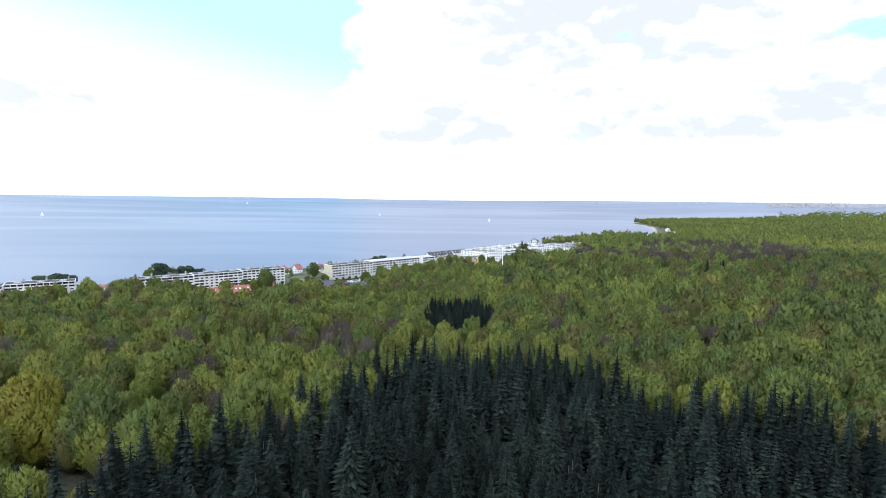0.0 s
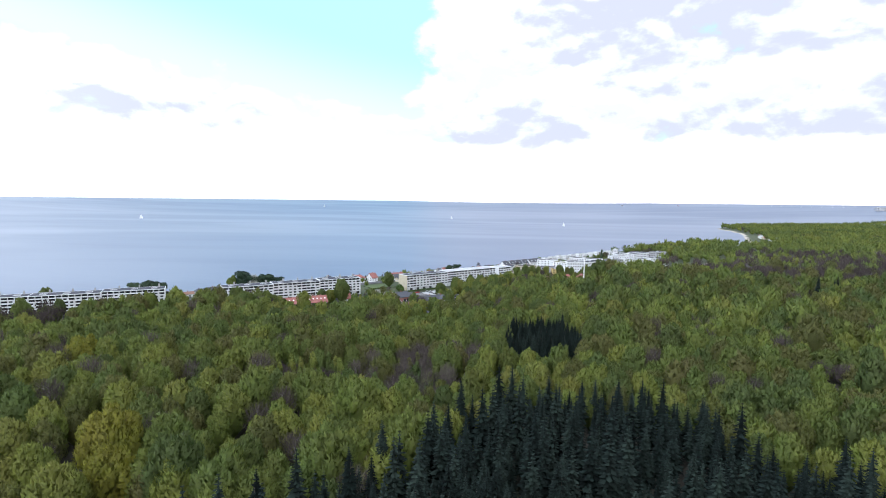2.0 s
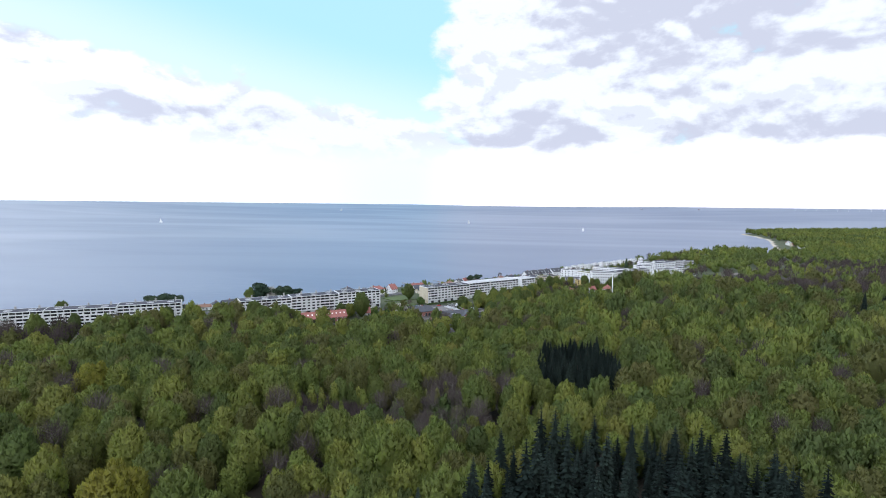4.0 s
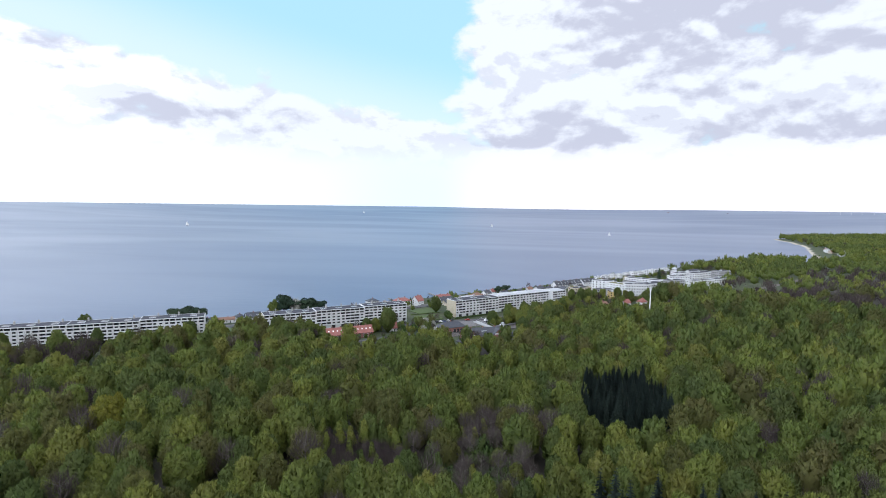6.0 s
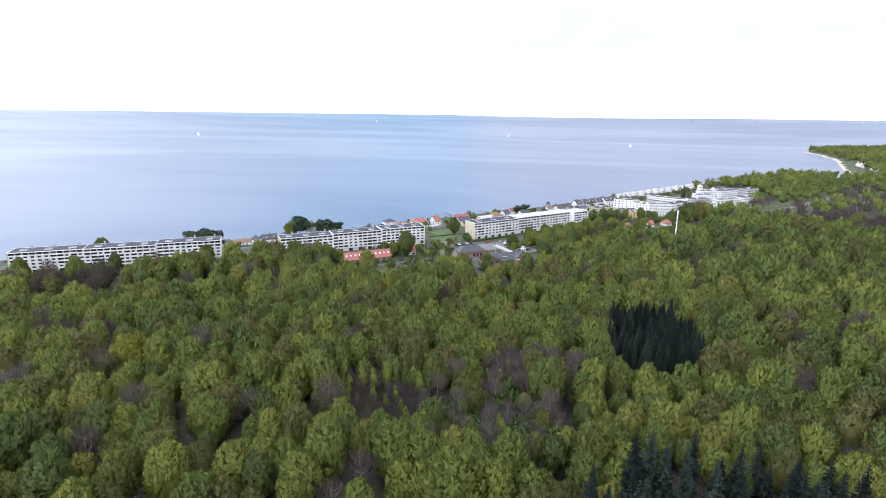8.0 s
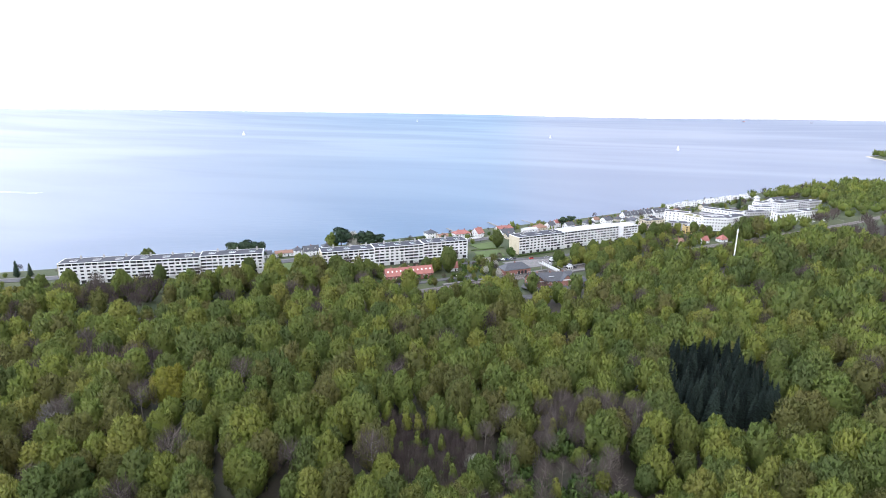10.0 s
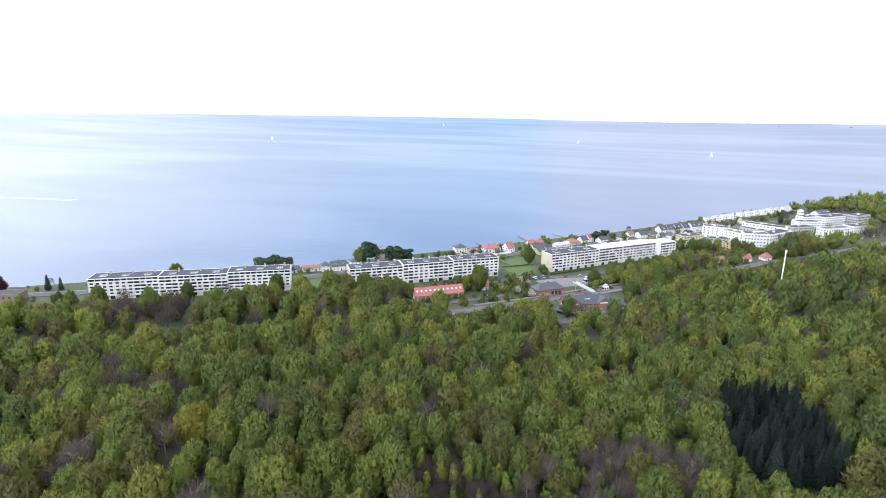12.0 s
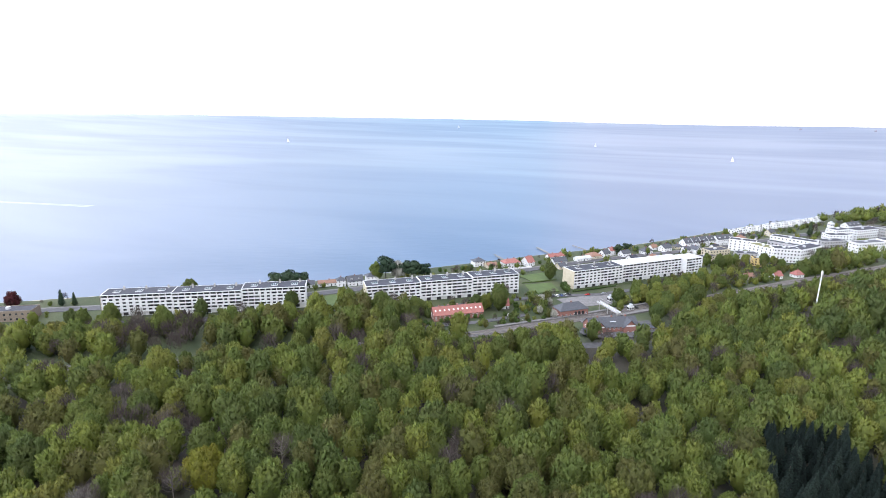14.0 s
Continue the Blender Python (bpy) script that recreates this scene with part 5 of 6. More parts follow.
for i in order:
    k = int(kind[i])
    if near_left[k] > 0 and by[i] > 96:
        near_left[k] -= 1
        shapes, nm, lb, gp = NEAR[k]
        m = pose(bx[i], by[i], bz[i], 0, 0, turn[i]) @ Matrix.Diagonal((size[i] * g.uniform(0.92, 1.1), size[i] * g.uniform(0.92, 1.1), size[i], 1))
        tree_thing(nm, shapes[i % len(shapes)], m, lb, gp, "crown")
    else:
        (rest if math.hypot(bx[i] + 60, by[i] - 150) < 290 else back)[k].append((bx[i], by[i], bz[i], size[i], radians(turn[i]), tint[i]))
stand("beech_wood", FAR_BEECH, rest[0], leaf_far, "green beech wood in fresh spring leaf")
stand("beech_wood", BACK_BEECH, back[0], leaf_far, "green beech wood further off in spring leaf")
stand("budding_wood", FAR_BUDS, rest[1] + back[1], leaf_buds_far, "olive-brown trees coming into leaf")
stand("bare_wood", FAR_BARE, rest[2] + back[2], twig_far, "leafless purple-brown trees in the wood")

# the wood goes on behind and beside the flight
ox, oy, go = scatter(-420, 330, -130, 330, 12.0, 23)
keep = ~in_view(ox, oy) & (np.hypot(ox + 30, oy - 60) < 330) & (land(ox, oy) > 2)
spruce_side = (ox > -84) & (ox < 200) & (oy > -60) & (oy < 110) & (ox > -90 - 0.2 * oy)
outer = [(x, y, float(land(np.array([x]), np.array([y]))[0]), go.uniform(0.8, 1.2), go.uniform(0, 6.28), go.uniform()) for x, y in zip(ox[keep & ~spruce_side], oy[keep & ~spruce_side])]
stand("beech_wood", BACK_BEECH, outer, leaf_far, "green beech wood behind the flight's start")
outer = [(x, y, float(land(np.array([x]), np.array([y]))[0]), go.uniform(0.8, 1.1), go.uniform(0, 6.28), go.uniform()) for x, y in zip(ox[keep & spruce_side], oy[keep & spruce_side])]
stand("spruce_wood", [spruce_cloud(rng_t, 3.4, 21.0, 7, 1)], outer, needle_far, "dark spruce plantation behind the flight's start")

# low growth beside the tracks
lx, ly, g = scatter(-215, 215, 380, 760, 6.5, 9)
lr = rail_side(lx, ly)
keep = (lr > 7) & (lr < 36) & ~((lx > -108) & (lx < -36) & (lr > 6) & (ly > 425)) & (g.uniform(size=len(lx)) < 0.75)
for gx, gy, gr in GAPS:
    keep &= np.hypot(lx - gx, ly - gy) > gr
low_rows = [(x, y, float(land(np.array([x]), np.array([y]))[0]), 0.25 + 0.55 * max(0.0, r - 8) / 28 + 0.15 * g.uniform(), g.uniform(0, 6.28), g.uniform()) for x, y, r in zip(lx[keep], ly[keep], lr[keep])]
stand("shrub_belt", FAR_BUSH, low_rows[::2] + low_rows[1::4], leaf_far, "low green scrub beside the railway", "shrubs")
stand("shrub_belt", FAR_BARE, low_rows[3::4], twig_far, "bare brown scrub beside the railway", "shrubs")

gx_, gy_, g = scatter(-215, 200, 395, 760, 5.2, 10)
gr_ = rail_side(gx_, gy_)
keep = (gr_ < -6.5) & (gr_ > -62) & (g.uniform(size=len(gx_)) < 0.75)
for ax, ay, bx_, by_, clear in ((-190, 443, -160, 467, 9), (-157, 483, -153, 485, 7), (-112, 486, -95, 501, 12), (-92, 455, -60, 480, 16), (-146, 517, -60, 580, 7), (-118, 512, -78, 546, 14), (-222, 450, -160, 502, 5), (-196, 428, -140, 476, 5), (-254, 454, -156, 530, 15), (-117, 558, -18, 656, 17), (-145, 545, -143, 545, 20), (-152, 572, -150, 574, 16), (20, 575, 22, 577, 5), (50, 660, 74, 676, 9), (26, 648, 30, 650, 7), (20, 712, 110, 750, 20), (118, 800, 230, 860, 22), (-92, 508, -80, 495, 8), (-3, 712, 40, 712, 14), (-10, 695, 6, 712, 9)):
    dx, dy = bx_ - ax, by_ - ay
    t = np.clip(((gx_ - ax) * dx + (gy_ - ay) * dy) / (dx * dx + dy * dy), 0, 1)
    keep &= np.hypot(gx_ - ax - t * dx, gy_ - ay - t * dy) > clear
garden = [(x, y, float(land(np.array([x]), np.array([y]))[0]), g.choice([0.25, 0.35, 0.48, 0.62]) * g.uniform(0.85, 1.2), g.uniform(0, 6.28), g.uniform()) for x, y in zip(gx_[keep], gy_[keep])]
stand("garden_shrubs", FAR_BUSH, garden[::2], leaf_far, "green shrubs and young trees of gardens and railway banks", "shrubs")
stand("garden_shrubs", FAR_BARE, garden[1::4], twig_far, "bare brown shrubs of gardens and railway banks", "shrubs")
stand("garden_shrubs", FAR_BUDS, garden[3::4], leaf_buds_far, "budding olive shrubs of gardens and railway banks", "shrubs")



def off_buildings(x, y, clear):
    """True where no house stands within that many metres."""
    ok = np.ones(np.shape(x), bool)
    for hx, hy, turn, L, W in FOOTPRINTS:
        c, s = math.cos(radians(turn)), math.sin(radians(turn))
        u, v = (x - hx) * c + (y - hy) * s, -(x - hx) * s + (y - hy) * c
        ok &= ~((u > -clear) & (u < L + clear) & (v > -clear) & (v < W + clear))
    return ok


def off_line(x, y, line, clear):
    ok = np.ones(np.shape(x), bool)
    for (ax, ay), (bx_, by_) in zip(line[:-1], line[1:]):
        dx, dy = bx_ - ax, by_ - ay
        t = np.clip(((x - ax) * dx + (y - ay) * dy) / (dx * dx + dy * dy), 0, 1)
        ok &= np.hypot(x - ax - t * dx, y - ay - t * dy) > clear
    return ok


tx, ty, g = scatter(-540, 300, 330, 1010, 6.0, 14)
keep = (inland(tx, ty) > 16) & (rail_side(tx, ty) < -50) & off_buildings(tx, ty, 2.0) & off_line(tx, ty, COAST_ROAD, 8) & off_line(tx, ty, [(-418, 364), (-298, 440)], 17) & off_line(tx, ty, [(-258, 454), (-160, 532)], 17) & off_line(tx, ty, [(-121, 560), (-20, 660)], 18) & off_line(tx, ty, [(-150, 540), (-140, 575)], 20) & off_line(tx, ty, [(-285, 450), (-275, 455)], 14)
keep &= g.uniform(size=len(tx)) < np.where(ty > 640, 0.40, 0.22)
town_rows = [(x, y, float(land(np.array([x]), np.array([y]))[0]), g.choice([0.18, 0.25, 0.34, 0.5]) * g.uniform(0.8, 1.25), g.uniform(0, 6.28), g.uniform()) for x, y in zip(tx[keep], ty[keep])]
stand("town_shrubs", FAR_BUSH, town_rows[::2], leaf_far, "green garden shrubs and small trees among the villas", "shrubs")
stand("town_shrubs", FAR_BARE, town_rows[1::4], twig_far, "bare garden trees among the villas", "shrubs")
stand("town_shrubs", FAR_SPRUCE, [(x, y, z, s * 0.5, a, t) for x, y, z, s, a, t in town_rows[3::4]], needle_far, "small dark garden conifers among the villas", "shrubs")

# spruces
sx, sy, g = scatter(-100, 200, 30, 400, 5.5, 6)
keep = in_polygon(sx, sy, SPRUCE_WOOD) & in_view(sx, sy)
cx_, cy_, g = scatter(-20, 45, 296, 395, 4.3, 16)
clump = in_polygon(cx_, cy_, SPRUCE_CLUMP)
sx, sy = np.concatenate([sx[keep], cx_[clump]]), np.concatenate([sy[keep], cy_[clump]])
sz = land(sx, sy)
size = np.clip(g.normal(0.95, 0.19, len(sx)), 0.5, 1.35) * np.where(sy > 290, 0.76, 1.0)
left, spare = 280, []
for i in np.argsort(np.hypot(sx, sy - 100) - 400 * (sy > 290)):
    a = g.uniform(0, 360)
    if left > 0 and sy[i] > 88:
        left -= 1
        tree_thing("spruce_tree", NEAR_SPRUCE[i % 4], pose(sx[i], sy[i], sz[i], g.uniform(-1.5, 1.5), g.uniform(-1.5, 1.5), a) @ Matrix.Diagonal((size[i] * g.uniform(0.85, 1.15),) * 2 + (size[i], 1)), "dark blue-green spruce in a dense stand", "spruces of the plantation")
    else:
        spare.append((sx[i], sy[i], sz[i], size[i], radians(a), g.uniform()))
stand("spruce_wood", FAR_SPRUCE, spare, needle_far, "dark spruce plantation")
LONE_SPRUCE = [(-45, 138), (-60, 122), (-40, 150), (-66, 108), (-30, 172), (-24, 192), (272, 538), (280, 548), (266, 552), (30, 214), (52, 190)]
for k, (x, y) in enumerate(LONE_SPRUCE):
    tree_thing("spruce_tree", NEAR_SPRUCE[k % 4], pose(x, y, ground_z(x, y), 0, 0, k * 50) @ Matrix.Diagonal((1.1, 1.1, 1.12 + 0.06 * (k % 3), 1)), "dark spruce standing among beeches", "lone spruces")

# far woods
fx, fy, g = scatter(-700, 2600, 700, 3900, 18.0, 7)
keep = allowed(fx, fy) & (fy > 0.95 * fx - 60) & (np.hypot(fx, fy) < 2700) & ((fy > 720) | (fx > 560))
fx, fy = fx[keep], fy[keep]
fz = land(fx, fy)
patch = np.array([noise.noise(Vector((x / 190, y / 190, 7.1))) for x, y in zip(fx, fy)])
spot = np.zeros(len(fx), bool)
for sx_, sy_, sr in BARE_SPOTS:
    spot |= np.hypot(fx - sx_, fy - sy_) < sr
bare = (spot & (g.uniform(size=len(fx)) < 0.75)) | (g.uniform(size=len(fx)) < 0.05)
size = np.clip(g.normal(0.92, 0.15, len(fx)), 0.55, 1.3)
rows = [(fx[i], fy[i], fz[i], size[i], g.uniform(0, 6.28), float(np.clip(0.5 + 0.6 * patch[i] + g.normal(0, 0.15), 0, 1))) for i in range(len(fx))]
stand("far_wood", LUMP, [r for r, b in zip(rows, bare) if not b], leaf_far, "distant green woods along the coast")
stand("far_bare_wood", LUMP_BARE, [r for r, b in zip(rows, bare) if b], twig_far, "distant leafless brown woods")
hx, hy, g = scatter(900, 4000, 2300, 4000, 44, 8)
keep = (inland(hx, hy) > 20) & (hy > 0.95 * hx - 60) & (np.hypot(hx, hy) >= 2700)
stand("horizon_wood", LUMP[:3], [(x, y, float(land(np.array([x]), np.array([y]))[0]) - 6, 1.3, g.uniform(0, 6), g.uniform(0.1, 0.9)) for x, y in zip(hx[keep], hy[keep])], leaf_far, "low wooded land on the horizon")

# single trees that stand out
PINE = variant("pine", leaf_cloud(rng_t, [((rng_t.uniform(-4.5, 4.5), rng_t.uniform(-3.5, 3.5), 8.5 + rng_t.uniform(-3.5, 4)), rng_t.uniform(1.8, 3.0), rng_t.uniform(1.3, 2.2)) for k in range(17)], 1200, 0.5), leaf_pine, 14, 4.5, 0.4, bark_dark, 8, 0.75)
ROUND = variant("round", leaf_cloud(rng_t, crown_clumps(rng_t, 5.4, 16.0, 26, 0.10), 2400, 0.40), leaf_near, 16, 5.0, 0.3, bark)
COPPER = variant("copper", leaf_cloud(rng_t, crown_clumps(rng_t, 5.6, 13.0, 26, 0.10), 1400, 0.45), leaf_copper, 13, 5.0, 0.3, bark_dark)
BLOOM = variant("blossom", leaf_cloud(rng_t, crown_clumps(rng_t, 3.4, 9.0, 16, 0.15), 700, 0.32), leaf_blossom, 9, 3.0, 0.16, bark)
BUSH = variant("bush", leaf_cloud(rng_t, crown_clumps(rng_t, 2.4, 4.5, 9, 0.05), 240, 0.38), leaf_hedge, 4.5, 2.0, 0.1, bark_dark, 3)
CYPRESS = variant("cypress", leaf_cloud(rng_t, [((0, 0, 2 + 1.5 * k), 2.3 - 0.26 * k, 1.9) for k in range(7)], 800, 0.36, 1.0), leaf_pine, 13, 1.0, 0.2, bark_dark, 0)


def singles(name, meshes, spots, label, group, crown_name="crown"):
    for k, (x, y, s) in enumerate(spots):
        tree_thing(name, meshes if isinstance(meshes, tuple) else meshes[k % len(meshes)], pose(x, y, ground_z(x, y), 0, 0, 47 * k) @ Matrix.Scale(s, 4), label, group, crown_name)


singles("maple_tree", NEAR_MAPLE, [(-115, 148, 1.35), (-106, 137, 1.1), (-203, 238, 1.15)], "broad yellow-green maple in fresh leaf", "yellow-green maples")
singles("pine_tree", PINE, [(-328, 455, 1.35), (-336, 450, 1.3), (-321, 460, 1.2), (-277, 522, 1.5), (-255, 531, 1.25), (-262, 529, 1.1), (-246, 536, 1.0), (-92, 700, 0.8), (-84, 712, 0.8)], "dark flat-crowned pine by the sea", "pines by the sea")
singles("lime_tree", ROUND, [(-285, 519, 1.15), (-140, 570, 1.05), (-115, 422, 1.0), (-105, 426, 0.9), (-176, 470, 0.85), (-386, 408, 1.25), (-340, 452, 0.6)], "bright green round-headed lime tree", "lime trees")
singles("budding_tree", NEAR_BUDS, [(-200, 211, 1.15)], "large olive-brown tree coming into leaf", "budding trees of the wood")
singles("bare_tree", NEAR_BARE, [(-125.5, 281, 1.15), (-84, 188, 1.1)], "broad leafless purple-brown tree with domed crown", "bare trees of the wood")
singles("copper_beech", COPPER, [(-500, 350, 1.0)], "dark red copper beech by the shore", "copper beech")
singles("blossom_tree", BLOOM, [(-134, 499, 1.1), (-128, 503, 0.8), (-268, 529, 2.0), (-141, 418, 0.8)], "pale white blossoming tree", "blossom trees")
singles("cypress_tree", CYPRESS, [(-463, 371, 0.8), (-470, 366, 1.0), (-425, 398, 0.9), (-398, 402, 1.0), (122, 889, 1.35)], "dark upright conifer by the houses", "upright conifers")
singles("beech_tree", NEAR_BEECH, [(-62, 540, 0.95), (-52, 548, 1.0), (-44, 560, 1.05), (-34, 566, 0.95), (-56, 530, 0.9), (-24, 580, 1.0), (-40, 545, 1.0), (-30, 590, 0.9), (-12, 596, 0.9), (-48, 532, 0.85), (-16, 610, 0.95), (-4, 622, 0.9), (8, 634, 0.8), (2, 668, 1.0), (10, 676, 0.9), (44, 700, 0.85), (18, 690, 0.8), (-238, 440, 0.95), (-246, 430, 1.0), (-230, 434, 0.9), (-222, 446, 0.8), (-262, 436, 1.0), (-270, 440, 0.9), (-300, 418, 0.9), (-345, 378, 0.95), (-208, 446, 0.7), (58, 694, 0.7), (84, 700, 0.7), (100, 716, 0.7), (120, 732, 0.75), (140, 760, 0.8)], "green beech beside the railway and houses", "beeches by the railway")
FRONT = [(-401, 337), (-389, 348), (-369, 351), (-346, 350), (-330, 352), (-317, 386), (-296, 372), (-281, 390), (-272, 412), (-245, 394), (-237, 436), (-232, 444), (-216, 446), (-220, 417), (-204, 412), (-164, 483), (-380, 336), (-358, 340), (-308, 362), (-262, 400)]
singles("beech_tree", NEAR_BEECH, [(x + 4, y - 6, 1.0 + 0.1 * (k % 4)) for k, (x, y) in enumerate(FRONT) if k % 3 != 2], "green beech before the apartment blocks", "beeches before the flats")
singles("bare_tree", NEAR_BARE, [(x + 5, y - 7, 0.95 + 0.1 * (k % 3)) for k, (x, y) in enumerate(FRONT) if k % 3 == 2] + [(-336, 362, 0.85), (-300, 380, 0.85), (-256, 420, 0.85), (-352, 352, 0.8)], "leafless brown tree before the apartment blocks", "bare trees before the flats")
singles("beech_tree", NEAR_BEECH, [(-78, 533, 0.7), (-64, 545, 0.75), (-33, 571, 0.8), (-52, 506, 0.75), (-37, 512, 0.8), (-17, 532, 0.8), (0, 562, 0.75), (-48, 526, 0.75), (-7, 696, 0.6), (28, 701, 0.6), (54, 713, 0.55), (26, 765, 0.5), (-63, 715, 0.5), (106, 702, 0.5), (127, 734, 0.55), (147, 755, 0.6), (95, 690, 0.5), (-280, 548, 0.4), (-215, 567, 0.5)], "green tree among the houses and gardens", "garden trees")
singles("old_beech", BIG_SHAPE, [(-80, 530, 0.75), (-66, 541, 0.8), (-52, 530, 0.85), (-44, 551, 0.8), (-33, 563, 0.8), (-23, 553, 1.0), (-52, 504, 0.8), (-37, 510, 0.9), (-17, 532, 0.85), (0, 562, 0.8), (-46, 518, 0.8), (-8, 548, 0.75), (-20, 586, 0.7), (-2, 604, 0.7), (-214, 452, 0.6), (-240, 440, 0.75), (-228, 424, 0.8), (-170, 476, 0.7)], "round green tree between the flats and the railway", "trees by the railway")
singles("old_beech", BIG_SHAPE, [(252, 993, 1.0), (297, 1062, 1.1), (310, 1050, 1.0), (222, 940, 0.9), (191, 1010, 0.8), (240, 1080, 0.9), (137, 950, 0.6)], "large round-headed tree on the wooded point", "trees of the wooded point")
singles("bare_tree", NEAR_BARE, [(-10, 575, 0.9), (0, 606, 0.9), (-168, 516, 0.8), (-163, 508, 0.7), (-243, 450, 0.9), (-255, 440, 0.85), (-128, 520, 0.6), (30, 640, 0.7), (90, 740, 0.9), (104, 752, 1.0), (112, 770, 0.8), (200, 950, 1.0), (215, 985, 1.0), (-228, 560, 0.5), (-215, 572, 0.5), (128, 896, 0.9)], "leafless tree with fine brown twigs", "bare trees by the houses")
bush_spots = [(-260 + 7 * k + rnd_t.uniform(-2, 2), 556 + 5.5 * k + rnd_t.uniform(-4, 6), rnd_t.uniform(0.6, 1.2)) for k in range(9)]
bush_spots += [(-150 + 8 * k, 452 + 6 * k + rnd_t.uniform(-3, 3), rnd_t.uniform(0.6, 1.0)) for k in range(4)]
bush_spots += [(-124, 548, 1.5), (-121, 543, 1.3), (-176, 452, 0.8), (-150, 488, 1.0), (-142, 492, 1.1), (-136, 488, 0.9), (28, 660, 1.2), (38, 668, 1.2), (46, 684, 1.3), (60, 690, 1.0), (10, 650, 1.2), (-110, 690, 1.0), (-140, 652, 1.0), (-180, 622, 1.0), (-200, 588, 0.8), (-162, 632, 0.8), (-75, 736, 1.0), (30, 830, 1.2), (60, 850, 1.2), (80, 868, 1.0)]
singles("bush", BUSH, bush_spots, "dense green garden bush", "garden bushes")

singles("lime_tree", ROUND, [(-410, 332, 0.85), (-387, 345, 0.86), (-307, 383, 0.84), (-286, 397, 0.86), (-352, 346, 0.72), (-226, 434, 0.8), (-208, 432, 0.78), (-262, 408, 0.8), (-235, 388, 0.85), (-171, 473, 0.7), (-182, 400, 0.8), (-158, 395, 0.9), (-8, 678, 0.8), (27, 694, 0.8), (45, 660, 0.7), (84, 686, 0.7), (102, 710, 0.65)], "yellow-green broad tree before the flats and gardens", "trees before the flats")
singles("beech_tree", NEAR_BEECH, [(-314, 354, 0.8), (-324, 349, 0.8), (-232, 426, 0.8), (-244, 373, 0.9), (-188, 397, 0.85), (-54, 564, 1.0), (-45, 526, 1.0), (-33, 573, 1.0), (-23, 553, 1.0), (-19, 594, 1.0), (-67, 546, 1.0), (-32, 527, 1.0), (-77, 511, 0.6), (-60, 444, 0.7), (-48, 455, 0.75), (-40, 470, 0.8), (-30, 482, 0.8), (114, 722, 0.6), (126, 732, 0.6), (-250, 415, 0.85), (-272, 400, 0.85), (-210, 405, 0.85), (-222, 396, 0.9), (-30, 500, 0.85), (-22, 514, 0.85), (-10, 530, 0.8)], "green beech by the lanes and the railway", "beeches by the lanes")
singles("blossom_tree", BLOOM, [(-139, 408, 1.0), (-131, 482, 0.8), (-120, 478, 0.8)], "pale white blossoming tree by the station", "blossom trees")
singles("bush", BUSH, [(-205 + 5 * k + rnd_t.uniform(-2, 2), 424 + 4.2 * k + rnd_t.uniform(-3, 3), rnd_t.uniform(0.5, 1.0)) for k in range(14)], "dark green bush beside the railway lane", "bushes by the railway")

def strewn(poly, count, gap, s0, s1):
    """Spots strewn over a patch of the wood, no two closer than the gap."""
    xs, ys = zip(*poly)
    spots = []
    for _ in range(4000):
        x, y = rnd_t.uniform(min(xs), max(xs)), rnd_t.uniform(min(ys), max(ys))
        if len(spots) < count and in_polygon(x, y, poly) and all(math.hypot(x - cx, y - cy) > gap for cx, cy, cs in spots):
            spots.append((x, y, rnd_t.uniform(s0, s1)))
    return spots


# a clearing grown over with leafless brush, slim young trees at its back
singles("bare_shrub", BRUSH, strewn(BRUSH_PATCH, 80, 3.0, 0.85, 1.35), "leafless purple-brown brush in a clearing", "brush of the clearing")
singles("young_tree", SLIM, [(-100, 256, 1.15), (-104, 252, 1.0), (-109, 253, 1.05), (-94, 260, 1.1), (-97, 258, 1.2), (-90, 259, 1.0), (-86, 254, 1.05), (-83, 257, 0.95), (-108, 235, 0.75), (-105, 237, 0.65), (-52, 231, 1.0), (-78, 240, 0.7), (-75, 243, 0.7), (-98, 229, 0.6), (-118, 256, 1.0), (-66, 240, 0.9), (-93, 246, 0.75), (-101, 243, 0.8), (-88, 236, 0.7), (-112, 246, 0.85), (-84, 229, 0.8), (-95, 240, 0.65)], "slim young green tree with a bare stem", "young trees of the clearing")
singles("blossom_tree", BLOOM, [(-81, 242, 0.8), (-89, 262, 0.75)], "pale white blossoming tree by the clearing", "blossom trees")
singles("budding_tree", NEAR_BUDS, [(-64, 249, 0.95), (-80, 267, 0.9), (-70, 262, 0.85), (-40, 224, 0.8)], "olive tree coming into leaf by the clearing", "budding trees of the wood")
singles("lime_tree", ROUND, [(-61, 226, 0.75), (-70, 229, 0.5), (-38, 246, 0.6), (-46, 258, 0.55)], "small fresh green tree by the clearing", "young trees of the clearing")
singles("bare_tree", NEAR_BARE, [(-36, 253, 0.95), (-57, 258, 0.8), (-44, 236, 0.7), (-66, 218, 0.75), (-33, 244, 0.75), (-56, 240, 0.7)], "leafless grey-brown tree in a dim hollow", "bare trees of the clearing")
singles("bare_tree", PALE_BARE, [(-51, 215, 0.75), (-230, 211, 1.05)], "pale grey leafless tree with spreading limbs", "pale bare trees")
singles("bare_tree", NEAR_BARE, strewn([(-66, 268), (-68, 288), (-46, 298), (-28, 290), (-26, 270), (-46, 264)], 20, 5.0, 0.75, 1.0), "leafless grey-brown tree in a dense young stand", "bare trees of the stand")
singles("young_tree", SLIM, strewn([(-70, 262), (-70, 288), (-46, 300), (-26, 290), (-26, 266)], 22, 6.0, 0.75, 1.1), "slim young green tree among bare trees", "young trees of the stand")
